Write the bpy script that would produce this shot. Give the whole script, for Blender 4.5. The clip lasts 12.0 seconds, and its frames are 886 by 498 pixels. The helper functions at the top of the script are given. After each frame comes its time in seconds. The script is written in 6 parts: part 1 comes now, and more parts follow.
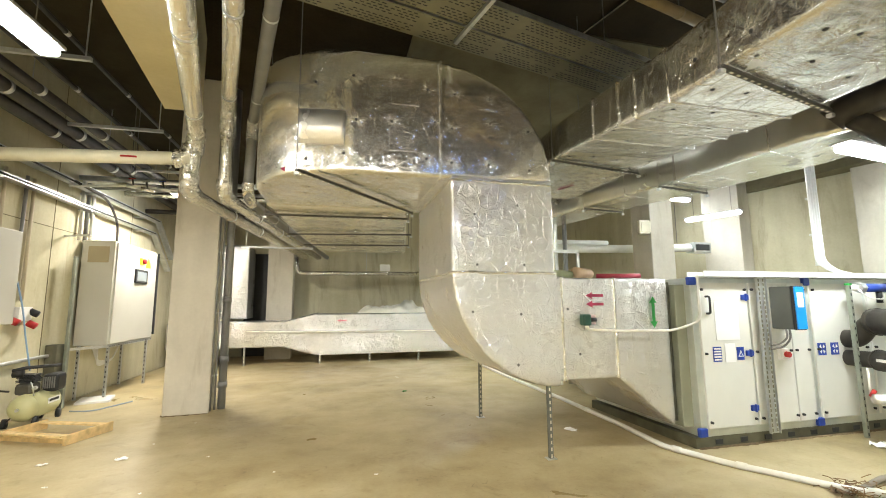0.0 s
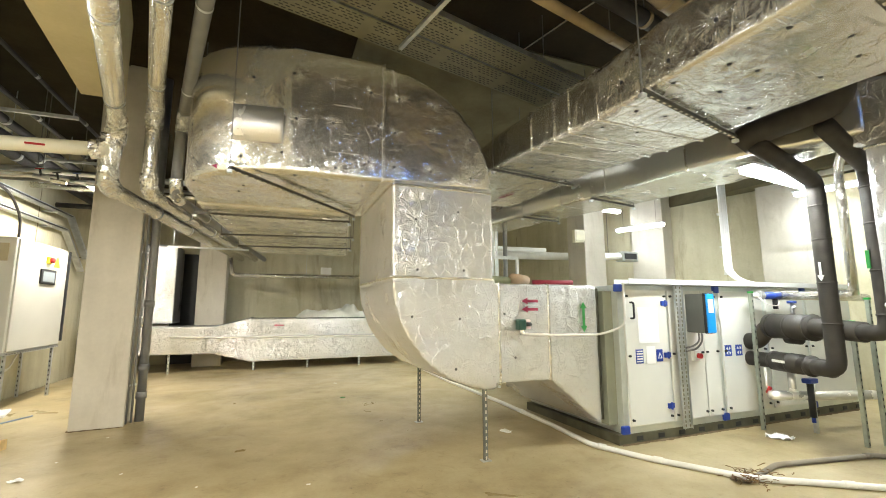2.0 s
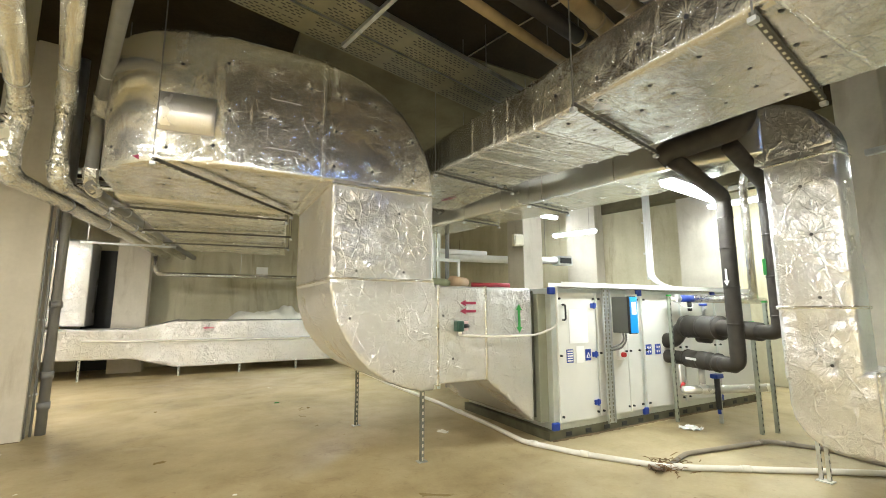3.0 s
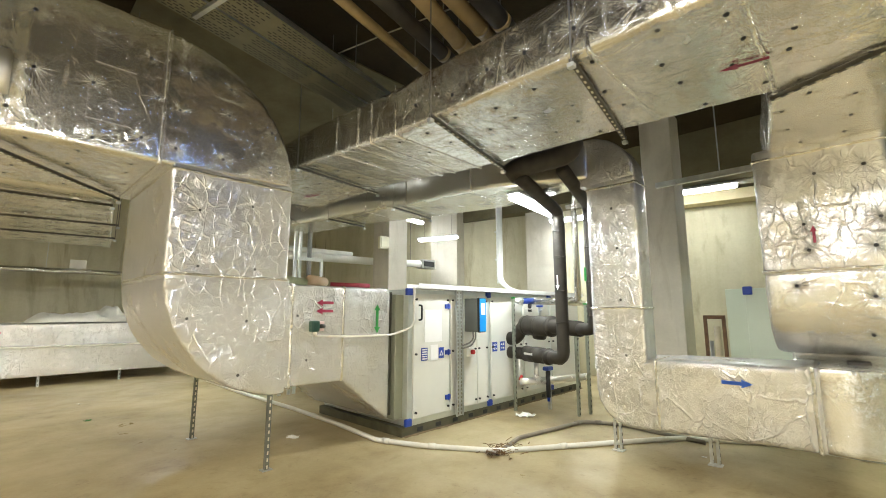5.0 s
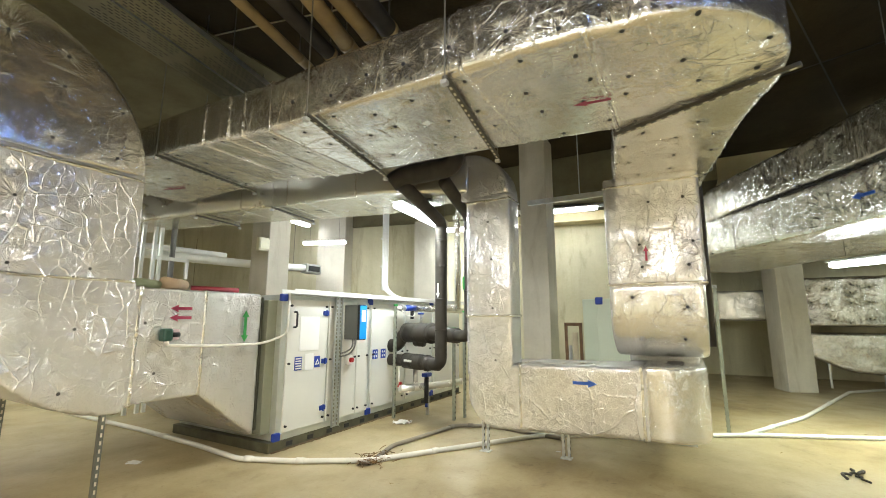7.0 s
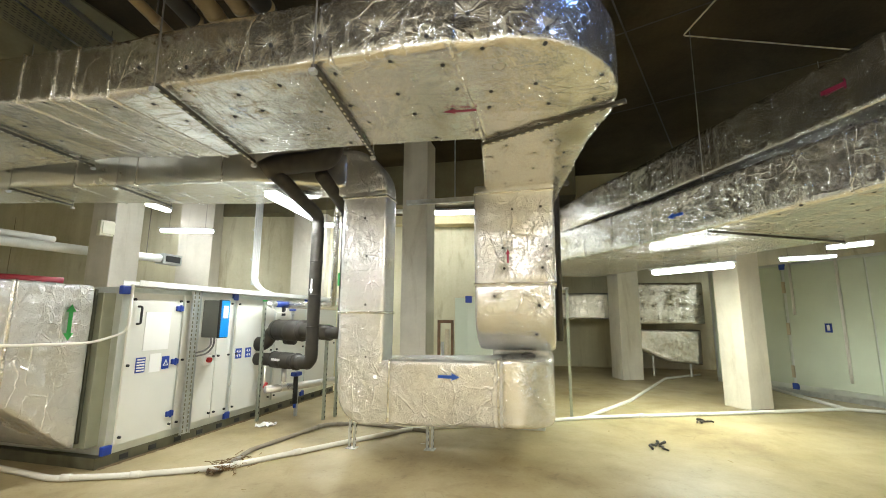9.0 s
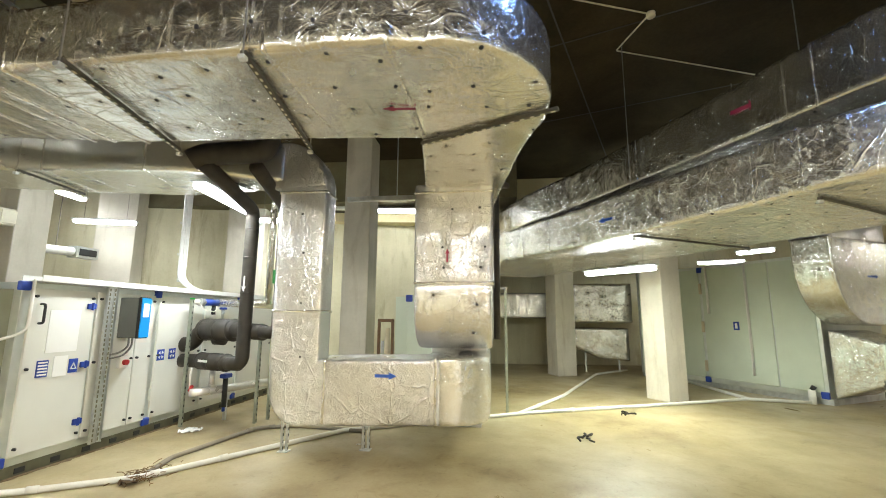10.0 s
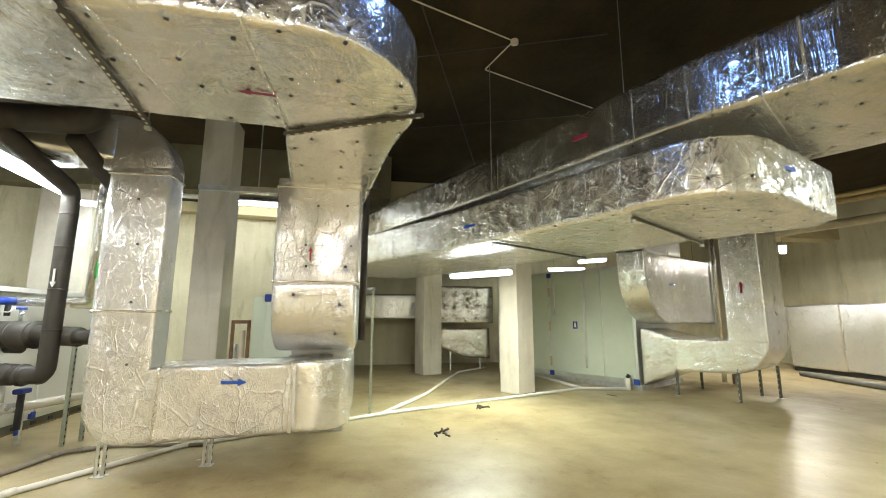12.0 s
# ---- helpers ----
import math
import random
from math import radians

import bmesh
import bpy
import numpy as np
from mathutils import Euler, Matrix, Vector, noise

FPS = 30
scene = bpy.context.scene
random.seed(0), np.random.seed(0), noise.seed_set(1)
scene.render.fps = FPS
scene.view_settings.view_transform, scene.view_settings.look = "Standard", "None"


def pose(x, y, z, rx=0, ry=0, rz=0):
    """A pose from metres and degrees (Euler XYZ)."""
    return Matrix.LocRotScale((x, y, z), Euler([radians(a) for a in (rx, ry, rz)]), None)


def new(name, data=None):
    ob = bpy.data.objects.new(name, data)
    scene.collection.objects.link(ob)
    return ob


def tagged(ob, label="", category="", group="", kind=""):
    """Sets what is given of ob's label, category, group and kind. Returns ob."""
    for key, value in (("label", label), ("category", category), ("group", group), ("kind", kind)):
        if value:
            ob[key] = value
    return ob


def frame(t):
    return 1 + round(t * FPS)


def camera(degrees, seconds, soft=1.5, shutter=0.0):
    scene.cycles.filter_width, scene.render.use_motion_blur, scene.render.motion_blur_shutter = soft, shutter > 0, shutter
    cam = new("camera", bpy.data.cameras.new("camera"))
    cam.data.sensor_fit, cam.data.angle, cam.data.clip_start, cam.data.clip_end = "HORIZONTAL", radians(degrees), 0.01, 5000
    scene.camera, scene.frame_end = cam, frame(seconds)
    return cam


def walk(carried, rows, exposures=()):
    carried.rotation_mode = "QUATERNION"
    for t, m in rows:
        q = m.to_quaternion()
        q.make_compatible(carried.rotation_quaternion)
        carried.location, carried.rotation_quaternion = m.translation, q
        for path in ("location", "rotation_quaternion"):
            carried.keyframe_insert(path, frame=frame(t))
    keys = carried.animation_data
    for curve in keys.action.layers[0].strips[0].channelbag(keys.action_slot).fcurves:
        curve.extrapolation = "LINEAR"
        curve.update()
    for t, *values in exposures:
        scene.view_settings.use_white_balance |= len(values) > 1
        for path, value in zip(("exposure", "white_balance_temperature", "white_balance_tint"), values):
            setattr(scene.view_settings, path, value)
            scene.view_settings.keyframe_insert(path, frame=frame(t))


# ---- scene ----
cam = camera(92.0, 12.0, soft=1.0)
# seconds, x, y, z, yaw, pitch, roll
ROWS = [
    (0.0, 0.0000, -0.0000, 1.5200, -14.097, 7.339, 0.368),
    (0.5, 0.0054, -0.0045, 1.5206, -14.904, 7.411, 0.381),
    (1.0, 0.0133, -0.0106, 1.5214, -16.270, 7.529, 0.349),
    (1.5, 0.0241, -0.0189, 1.5232, -18.509, 7.701, 0.241),
    (2.0, 0.0386, -0.0313, 1.5253, -21.509, 7.868, 0.168),
    (2.5, 0.0546, -0.0492, 1.5275, -25.060, 7.953, 0.114),
    (3.0, 0.0712, -0.0694, 1.5279, -28.995, 8.058, 0.109),
    (5.0, 0.1219, -0.1860, 1.4984, -46.375, 8.383, 0.052),
    (5.5, 0.1484, -0.2121, 1.4973, -50.360, 8.544, -0.088),
    (6.0, 0.1728, -0.2400, 1.4972, -53.952, 8.757, -0.184),
    (6.5, 0.1940, -0.2712, 1.4981, -57.311, 9.034, -0.207),
    (7.0, 0.2150, -0.3006, 1.5017, -60.660, 9.294, -0.091),
    (9.0, 0.2416, -0.4585, 1.4820, -75.673, 9.154, -0.324),
    (9.5, 0.2465, -0.4946, 1.4789, -79.238, 9.068, -0.402),
    (10.0, 0.2531, -0.5295, 1.4774, -82.913, 9.091, -0.310),
    (10.5, 0.2564, -0.5607, 1.4764, -86.693, 9.170, -0.230),
    (11.0, 0.2574, -0.5887, 1.4758, -90.805, 9.251, -0.203),
    (11.5, 0.2552, -0.6169, 1.4739, -95.096, 9.336, -0.137),
    (12.0, 0.2481, -0.6439, 1.4714, -99.465, 9.301, -0.101),
]
walk(cam, [(t, pose(x, y, z, 90 + pitch, roll, yaw)) for t, x, y, z, yaw, pitch, roll in ROWS],
     exposures=((0.0, 0.06), (3.0, -0.02), (6.0, -0.2), (9.0, -0.2), (12.0, -0.16)))

# ---- light ----
world = bpy.data.worlds.new("world")
scene.world = world
world.use_nodes = True
world.node_tree.nodes["Background"].inputs["Color"].default_value = (0.9, 0.85, 0.75, 1)
world.node_tree.nodes["Background"].inputs["Strength"].default_value = 0.02


# ---- materials ----
def mat(name):
    m = bpy.data.materials.new(name)
    m.use_nodes = True
    nt = m.node_tree
    b = nt.nodes["Principled BSDF"]
    return m, nt, b


def nd(nt, kind, **kw):
    n = nt.nodes.new(kind)
    for k, v in kw.items():
        if k in n.inputs:
            n.inputs[k].default_value = v
    return n


def coords(nt):
    return nt.nodes.new("ShaderNodeNewGeometry").outputs["Position"]


def ramp(nt, fac, stops):
    r = nt.nodes.new("ShaderNodeValToRGB")
    e = r.color_ramp.elements
    while len(e) < len(stops):
        e.new(0.5)
    for el, (p, c) in zip(e, stops):
        el.position, el.color = p, (*c, 1)
    nt.links.new(fac, r.inputs["Fac"])
    return r.outputs["Color"]


def noise_tex(nt, co, scale, detail=4, rough=0.55, dist=0.0):
    n = nd(nt, "ShaderNodeTexNoise", Scale=scale, Detail=detail, Roughness=rough, Distortion=dist)
    nt.links.new(co, n.inputs["Vector"])
    return n.outputs["Fac"]


def maths(nt, op, a, b):
    n = nt.nodes.new("ShaderNodeMath")
    n.operation = op
    for i, v in enumerate((a, b)):
        if isinstance(v, (int, float)):
            n.inputs[i].default_value = v
        else:
            nt.links.new(v, n.inputs[i])
    return n.outputs[0]


def bump(nt, b, height, strength, dist=0.01, after=None):
    n = nd(nt, "ShaderNodeBump", Strength=strength, Distance=dist)
    nt.links.new(height, n.inputs["Height"])
    if after:
        nt.links.new(after, n.inputs["Normal"])
    nt.links.new(n.outputs["Normal"], b.inputs["Normal"])
    return n.outputs["Normal"]


def painted(name, colour, rough=0.45, spread=0.12, scale=3.0, metal=0.0, bump_s=0.05, bscale=60, spec=0.5):
    """Paint, plastic or plain metal with faint blotches and fine grain."""
    m, nt, b = mat(name)
    co = coords(nt)
    dark = tuple(c * (1 - spread) for c in colour)
    lite = tuple(min(1, c * (1 + spread * 0.6)) for c in colour)
    nt.links.new(ramp(nt, noise_tex(nt, co, scale, 6), [(0.3, dark), (0.7, lite)]), b.inputs["Base Color"])
    b.inputs["Metallic"].default_value = metal
    b.inputs["Specular IOR Level"].default_value = spec
    r = nd(nt, "ShaderNodeMapRange", **{"To Min": rough * 0.8, "To Max": min(1, rough * 1.25)})
    nt.links.new(noise_tex(nt, co, scale * 4, 4), r.inputs["Value"])
    nt.links.new(r.outputs[0], b.inputs["Roughness"])
    if bump_s:
        bump(nt, b, noise_tex(nt, co, bscale, 3), bump_s, 0.003)
    return m


def foil(name, colour=(0.80, 0.79, 0.76), crinkle=1.0, rough=0.22, patches=0.5, star=1.0, haze_share=0.12, fine=1.0):
    """Aluminium foil facing over soft mineral wool: flat facets between straight creases, smooth drum-tight areas, and creases that run out from each fixing pin."""
    m, nt, b = mat(name)
    co = coords(nt)
    b.inputs["Metallic"].default_value = 1.0
    nt.links.new(ramp(nt, noise_tex(nt, co, 1.7, 6), [(0.25, tuple(c * 0.84 for c in colour)), (0.75, colour)]), b.inputs["Base Color"])

    def vec(op, a, c):
        n = nt.nodes.new("ShaderNodeVectorMath")
        n.operation = op
        for k, v in enumerate((a, c)):
            if isinstance(v, (tuple, list)):
                n.inputs[k].default_value = v
            else:
                nt.links.new(v, n.inputs[k])
        return n

    def mask(scale, lo, hi, low=0.0):
        g = nd(nt, "ShaderNodeMapRange", **{"From Min": lo, "From Max": hi, "To Min": low, "To Max": 1.0})
        nt.links.new(noise_tex(nt, co, scale, 3), g.inputs["Value"])
        return g.outputs[0]

    # a slight waver, so that no crease is ruler-straight
    wave = nd(nt, "ShaderNodeTexNoise", Scale=5.0, Detail=2.0)
    nt.links.new(co, wave.inputs["Vector"])
    bent = vec("ADD", co, vec("MULTIPLY", vec("SUBTRACT", wave.outputs["Color"], (0.5, 0.5, 0.5)).outputs[0], (0.09, 0.09, 0.09)).outputs[0]).outputs[0]

    def facets(scale, slope, turn):
        """Each cell is a flat plane of its own tilt."""
        mp = nt.nodes.new("ShaderNodeMapping")
        mp.inputs["Rotation"].default_value = (turn, turn * 0.7, turn * 1.9)
        nt.links.new(bent, mp.inputs["Vector"])
        v = nd(nt, "ShaderNodeTexVoronoi", Scale=scale)
        nt.links.new(mp.outputs[0], v.inputs["Vector"])
        away = vec("SUBTRACT", mp.outputs[0], v.outputs["Position"]).outputs[0]
        tilt = vec("SUBTRACT", v.outputs["Color"], (0.5, 0.5, 0.5)).outputs[0]
        return maths(nt, "MULTIPLY", vec("DOT_PRODUCT", away, tilt).outputs["Value"], slope)

    def creases(scale, width, height, turn, stretch):
        """Thin raised lines in straight runs."""
        mp = nt.nodes.new("ShaderNodeMapping")
        mp.inputs["Rotation"].default_value = (turn, turn * 1.3, turn * 0.4)
        mp.inputs["Scale"].default_value = stretch
        nt.links.new(bent, mp.inputs["Vector"])
        v = nd(nt, "ShaderNodeTexVoronoi", Scale=scale)
        v.feature = "DISTANCE_TO_EDGE"
        nt.links.new(mp.outputs[0], v.inputs["Vector"])
        k = maths(nt, "SUBTRACT", 1.0, maths(nt, "MINIMUM", maths(nt, "DIVIDE", v.outputs["Distance"], width), 1.0))
        return maths(nt, "MULTIPLY", k, height)

    worn = mask(1.9, 0.6 - patches * 0.35, 0.78 - patches * 0.3, 0.12)
    some = mask(3.3, 0.38, 0.55, 0.3)
    h = maths(nt, "ADD", facets(4.2, 0.13 * crinkle, 0.4), facets(12.0, 0.22 * crinkle, 1.1))
    h = maths(nt, "ADD", h, maths(nt, "MULTIPLY", maths(nt, "ADD", facets(33.0, 0.36 * crinkle * fine, 2.3), facets(75.0, 0.34 * crinkle * fine, 0.2)), some))
    h = maths(nt, "ADD", h, maths(nt, "MULTIPLY", creases(7.0, 0.032, 0.0062 * crinkle, 0.9, (1.0, 0.5, 0.32)), mask(2.9, 0.42, 0.54, 0.05)))
    h = maths(nt, "ADD", h, maths(nt, "MULTIPLY", creases(17.0, 0.05, 0.0048 * crinkle * fine, 2.0, (0.3, 1.0, 0.45)), mask(5.3, 0.44, 0.56)))
    h = maths(nt, "ADD", maths(nt, "MULTIPLY", h, worn), maths(nt, "MULTIPLY", noise_tex(nt, co, 3.4, 2), 0.008))
    # creases round the pins, from the offsets kept on the mesh
    at = nt.nodes.new("ShaderNodeAttribute")
    at.attribute_name = "pin_offset"
    sep = nt.nodes.new("ShaderNodeSeparateXYZ")
    nt.links.new(at.outputs["Vector"], sep.inputs[0])
    flat = nt.nodes.new("ShaderNodeCombineXYZ")
    nt.links.new(sep.outputs[0], flat.inputs[0])
    nt.links.new(sep.outputs[1], flat.inputs[1])
    un = vec("NORMALIZE", flat.outputs[0], (0, 0, 0)).outputs[0]
    ad = nt.nodes.new("ShaderNodeCombineXYZ")
    nt.links.new(sep.outputs[2], ad.inputs[2])
    ridge = maths(nt, "ABSOLUTE", maths(nt, "SUBTRACT", noise_tex(nt, vec("ADD", un, ad.outputs[0]).outputs[0], 3.4, 2), 0.5), 0.0)
    near = nt.nodes.new("ShaderNodeAttribute")
    near.attribute_name = "pin_near"
    h = maths(nt, "ADD", h, maths(nt, "MULTIPLY", maths(nt, "MULTIPLY", ridge, near.outputs["Fac"]), 0.045 * star))
    nrm = bump(nt, b, h, 1.0, 1.0)
    r = nd(nt, "ShaderNodeMapRange", **{"From Min": 0.3, "From Max": 0.7, "To Min": rough * 0.7, "To Max": rough * 1.4})
    nt.links.new(noise_tex(nt, co, 2.6, 5), r.inputs["Value"])
    nt.links.new(r.outputs[0], b.inputs["Roughness"])
    # the dull haze of the lacquered facing under the mirror gloss
    haze = nt.nodes.new("ShaderNodeBsdfPrincipled")
    haze.inputs["Metallic"].default_value = 1.0
    haze.inputs["Roughness"].default_value = 0.6
    haze.inputs["Base Color"].default_value = (*colour, 1)
    nt.links.new(nrm, haze.inputs["Normal"])
    both = nt.nodes.new("ShaderNodeMixShader")
    both.inputs["Fac"].default_value = haze_share
    nt.links.new(b.outputs[0], both.inputs[1])
    nt.links.new(haze.outputs[0], both.inputs[2])
    nt.links.new(both.outputs[0], nt.nodes["Material Output"].inputs["Surface"])
    return m


def concrete(name, c0, c1, rough=0.85, scale=0.8, streak=0.0, bump_s=0.25, stain=0.0):
    m, nt, b = mat(name)
    b.inputs["Specular IOR Level"].default_value = 0.15
    co = coords(nt)
    big = noise_tex(nt, co, scale, 8, 0.6, 0.4)
    fine = noise_tex(nt, co, 22, 6)
    f = maths(nt, "ADD", maths(nt, "MULTIPLY", big, 0.8), maths(nt, "MULTIPLY", fine, 0.2))
    if streak:
        mp = nt.nodes.new("ShaderNodeMapping")
        mp.inputs["Scale"].default_value = (2.2, 2.2, 0.18)
        nt.links.new(co, mp.inputs["Vector"])
        s = noise_tex(nt, mp.outputs[0], 1.6, 6)
        f = maths(nt, "ADD", maths(nt, "MULTIPLY", f, 1 - streak), maths(nt, "MULTIPLY", s, streak))
    paint = ramp(nt, f, [(0.3, c0), (0.7, c1)])
    if stain:
        mp2 = nt.nodes.new("ShaderNodeMapping")
        mp2.inputs["Scale"].default_value = (1.5, 1.5, 0.3)
        nt.links.new(co, mp2.inputs["Vector"])
        g = nd(nt, "ShaderNodeMapRange", **{"From Min": 0.56, "From Max": 0.72, "To Min": 0.0, "To Max": stain})
        nt.links.new(noise_tex(nt, mp2.outputs[0], 1.9, 7, 0.62, 0.5), g.inputs["Value"])
        mx = nt.nodes.new("ShaderNodeMix")
        mx.data_type = "RGBA"
        nt.links.new(g.outputs[0], mx.inputs["Factor"])
        nt.links.new(paint, mx.inputs[6])
        mx.inputs[7].default_value = (0.19, 0.135, 0.06, 1)
        paint = mx.outputs[2]
    nt.links.new(paint, b.inputs["Base Color"])
    b.inputs["Roughness"].default_value = rough
    bump(nt, b, noise_tex(nt, co, 30, 8, 0.65), bump_s, 0.006)
    return m


def floor_material():
    m, nt, b = mat("trowelled concrete floor")
    co = coords(nt)
    big = noise_tex(nt, co, 0.5, 4, 0.5)
    mid = noise_tex(nt, co, 2.4, 5, 0.55)
    f = maths(nt, "ADD", maths(nt, "MULTIPLY", big, 0.55), maths(nt, "MULTIPLY", mid, 0.3))
    f = maths(nt, "ADD", f, maths(nt, "MULTIPLY", noise_tex(nt, co, 26, 8, 0.75), 0.15))
    # drip stains, scuffs and specks of dirt
    for scale, detail, twist, lo, hi, depth in ((3.1, 6, 1.2, 0.58, 0.66, 0.05), (8.0, 7, 2.2, 0.62, 0.68, 0.08), (60.0, 3, 0.4, 0.7, 0.74, 0.12)):
        spot = nd(nt, "ShaderNodeMapRange", **{"From Min": lo, "From Max": hi, "To Min": 0.0, "To Max": depth})
        nt.links.new(noise_tex(nt, co, scale, detail, 0.62, twist), spot.inputs["Value"])
        f = maths(nt, "SUBTRACT", f, spot.outputs[0])
    nt.links.new(ramp(nt, f, [(0.34, (0.19, 0.137, 0.062)), (0.455, (0.322, 0.255, 0.13)), (0.56, (0.405, 0.335, 0.19)), (0.69, (0.51, 0.442, 0.285))]), b.inputs["Base Color"])
    r = nd(nt, "ShaderNodeMapRange", **{"From Min": 0.3, "From Max": 0.7, "To Min": 0.27, "To Max": 0.5})
    nt.links.new(noise_tex(nt, co, 1.1, 8, 0.6, 0.6), r.inputs["Value"])
    nt.links.new(r.outputs[0], b.inputs["Roughness"])
    bump(nt, b, noise_tex(nt, co, 9, 8, 0.7), 0.05, 0.004)
    return m


def glow(name, colour, strength):
    m, nt, b = mat(name)
    b.inputs["Emission Color"].default_value = (*colour, 1)
    b.inputs["Emission Strength"].default_value = strength
    b.inputs["Base Color"].default_value = (0.9, 0.9, 0.9, 1)
    return m


FOIL = foil("crinkled aluminium foil facing", (0.95, 0.945, 0.955), 0.82, 0.16, 0.95, 0.75, 0.25, 0.85)
FOIL_DULL = foil("creased aluminium foil facing", (0.82, 0.805, 0.76), 0.46, 0.2, 0.6, 0.28, 0.1, 0.8)
FOIL_TIGHT = foil("tight aluminium foil facing", (0.92, 0.91, 0.86), 0.24, 0.14, 0.6, 0.35, 0.22, 0.7)
FOIL_SOFT = foil("aged foil facing", (0.84, 0.825, 0.74), 0.14, 0.2, 0.5, 0.5, 0.25, 0.8)
# darkened foil tone for the upper twin duct and the recess ducts
FOIL_DIM = foil("dusty foil facing", (0.68, 0.66, 0.60), 0.4, 0.15, 0.55, 0.6, 0.1, 0.8)
FOIL_TWIN = foil("weathered aluminium foil facing", (0.94, 0.93, 0.89), 0.66, 0.15, 0.9, 0.6, 0.22, 0.8)
FOIL_RISER = foil("lightly creased foil facing", (0.91, 0.905, 0.885), 0.5, 0.16, 0.6, 0.7, 0.2, 0.9)
CRUMPLED = foil("crumpled foil patch", (0.93, 0.92, 0.89), 0.3, 0.15, 0.9, 0.0, 0.2)
PATCH = foil("foil repair patch", (0.95, 0.945, 0.93), 0.12, 0.24, 0.9, 0.0, 0.5)
FOIL_PIPE = foil("foil pipe lagging", (0.95, 0.93, 0.87), 1.0, 0.13, 0.6, 0.0, 0.14)
LAGGED = painted("white pipe lagging", (0.80, 0.80, 0.75), 0.4, 0.08, 5)
JACKET = painted("cream pipe jacket", (0.78, 0.75, 0.60), 0.3, 0.12, 4)
TAPE = foil("aluminium tape", (0.90, 0.90, 0.88), 0.9, 0.15, 0.9, 0.0)
FLOOR = floor_material()
WALL = concrete("pale cast concrete wall", (0.42, 0.385, 0.25), (0.68, 0.645, 0.48), 0.9, 0.7, 0.35, stain=0.45)
# mid tone: lamplight painted on the ceiling bay, shade painted on the edge beam
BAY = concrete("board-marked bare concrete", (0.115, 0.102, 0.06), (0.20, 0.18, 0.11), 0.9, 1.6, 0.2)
# same concrete coloured darker for the dim ceiling over the cabinet
BAY_SHADE = concrete("grimy bare concrete", (0.03, 0.025, 0.014), (0.065, 0.055, 0.032), 0.9, 1.6, 0.2)
# neutral and bright, only for the unseen walls that the foil mirrors
WALL_BOUNCE = concrete("pale plastered wall", (0.62, 0.60, 0.53), (0.78, 0.765, 0.70), 0.9, 0.7, 0.3)
COLUMN = concrete("smooth concrete column", (0.46, 0.43, 0.36), (0.66, 0.62, 0.53), 0.8, 1.3, 0.3, stain=0.3)
# near-black base colour carries the shade of the unlit ceiling
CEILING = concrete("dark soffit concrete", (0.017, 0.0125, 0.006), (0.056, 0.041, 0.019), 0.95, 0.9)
BEAM = concrete("pale beam concrete", (0.52, 0.45, 0.26), (0.66, 0.58, 0.37), 0.9, 1.1)
GALV = painted("galvanised steel", (0.62, 0.64, 0.64), 0.38, 0.2, 9, 0.9, 0.08)
ZINC = painted("bright zinc sheet", (0.70, 0.71, 0.67), 0.42, 0.12, 7, 0.45, 0.05)
ALU = painted("aluminium frame", (0.66, 0.69, 0.66), 0.4, 0.1, 5, 0.75, 0.04)
PANEL = painted("light grey coated panel", (0.66, 0.66, 0.61), 0.42, 0.06, 1.6, 0.0, 0.02)
PANEL_GREEN = painted("pale green-grey coated panel", (0.58, 0.64, 0.53), 0.45, 0.08, 1.2, 0.0, 0.02)
CABINET = painted("light cabinet enamel", (0.56, 0.55, 0.49), 0.4, 0.05, 2.0, 0.0, 0.02)
BLUE = painted("blue plastic", (0.015, 0.05, 0.32), 0.4, 0.15)
CYAN = painted("bright blue cover", (0.01, 0.28, 0.78), 0.35, 0.08)
DARK = painted("dark grey plastic", (0.025, 0.026, 0.027), 0.5, 0.2, spec=0.35)
RUBBER = painted("black foam lagging", (0.042, 0.037, 0.03), 0.54, 0.3, 7, 0.0, 0.3, 25, 0.4)
BRIGHT = painted("clean white sheath", (0.84, 0.85, 0.84), 0.4, 0.04)
WHITE_P = painted("white plastic pipe", (0.74, 0.73, 0.68), 0.35, 0.1, 4)
GREY_P = painted("grey plastic pipe", (0.20, 0.20, 0.19), 0.45, 0.15, 4)
BEIGE_P = painted("beige coated pipe", (0.55, 0.48, 0.34), 0.5, 0.15, 4)
RED = painted("red plastic", (0.45, 0.02, 0.02), 0.45, 0.2)
RED_TAPE = painted("red arrow sticker", (0.24, 0.012, 0.05), 0.5, 0.1)
BLUE_TAPE = painted("blue arrow sticker", (0.01, 0.08, 0.42), 0.5, 0.1)
GREEN_TAPE = painted("green arrow sticker", (0.01, 0.20, 0.03), 0.5, 0.1)
YELLOW = painted("yellow sticker", (0.75, 0.60, 0.03), 0.5, 0.1)
PAPER = painted("white paper", (0.82, 0.82, 0.80), 0.7, 0.04, 2.0)
WOOD = painted("raw softwood", (0.72, 0.53, 0.26), 0.7, 0.3, 11, 0.0, 0.15)
TUBE = glow("fluorescent diffuser", (0.92, 0.97, 1.0), 36.0)
ROD = painted("dull threaded rod", (0.20, 0.19, 0.17), 0.5, 0.2, 9, 0.6)
POST = painted("dull zinc post", (0.15, 0.155, 0.13), 0.45, 0.25, 9, 0.4)
BROWN_P = painted("brown coated pipe", (0.33, 0.245, 0.12), 0.45, 0.25, 5)
STRUT = painted("weathered zinc strut", (0.34, 0.37, 0.31), 0.4, 0.2, 9, 0.6)
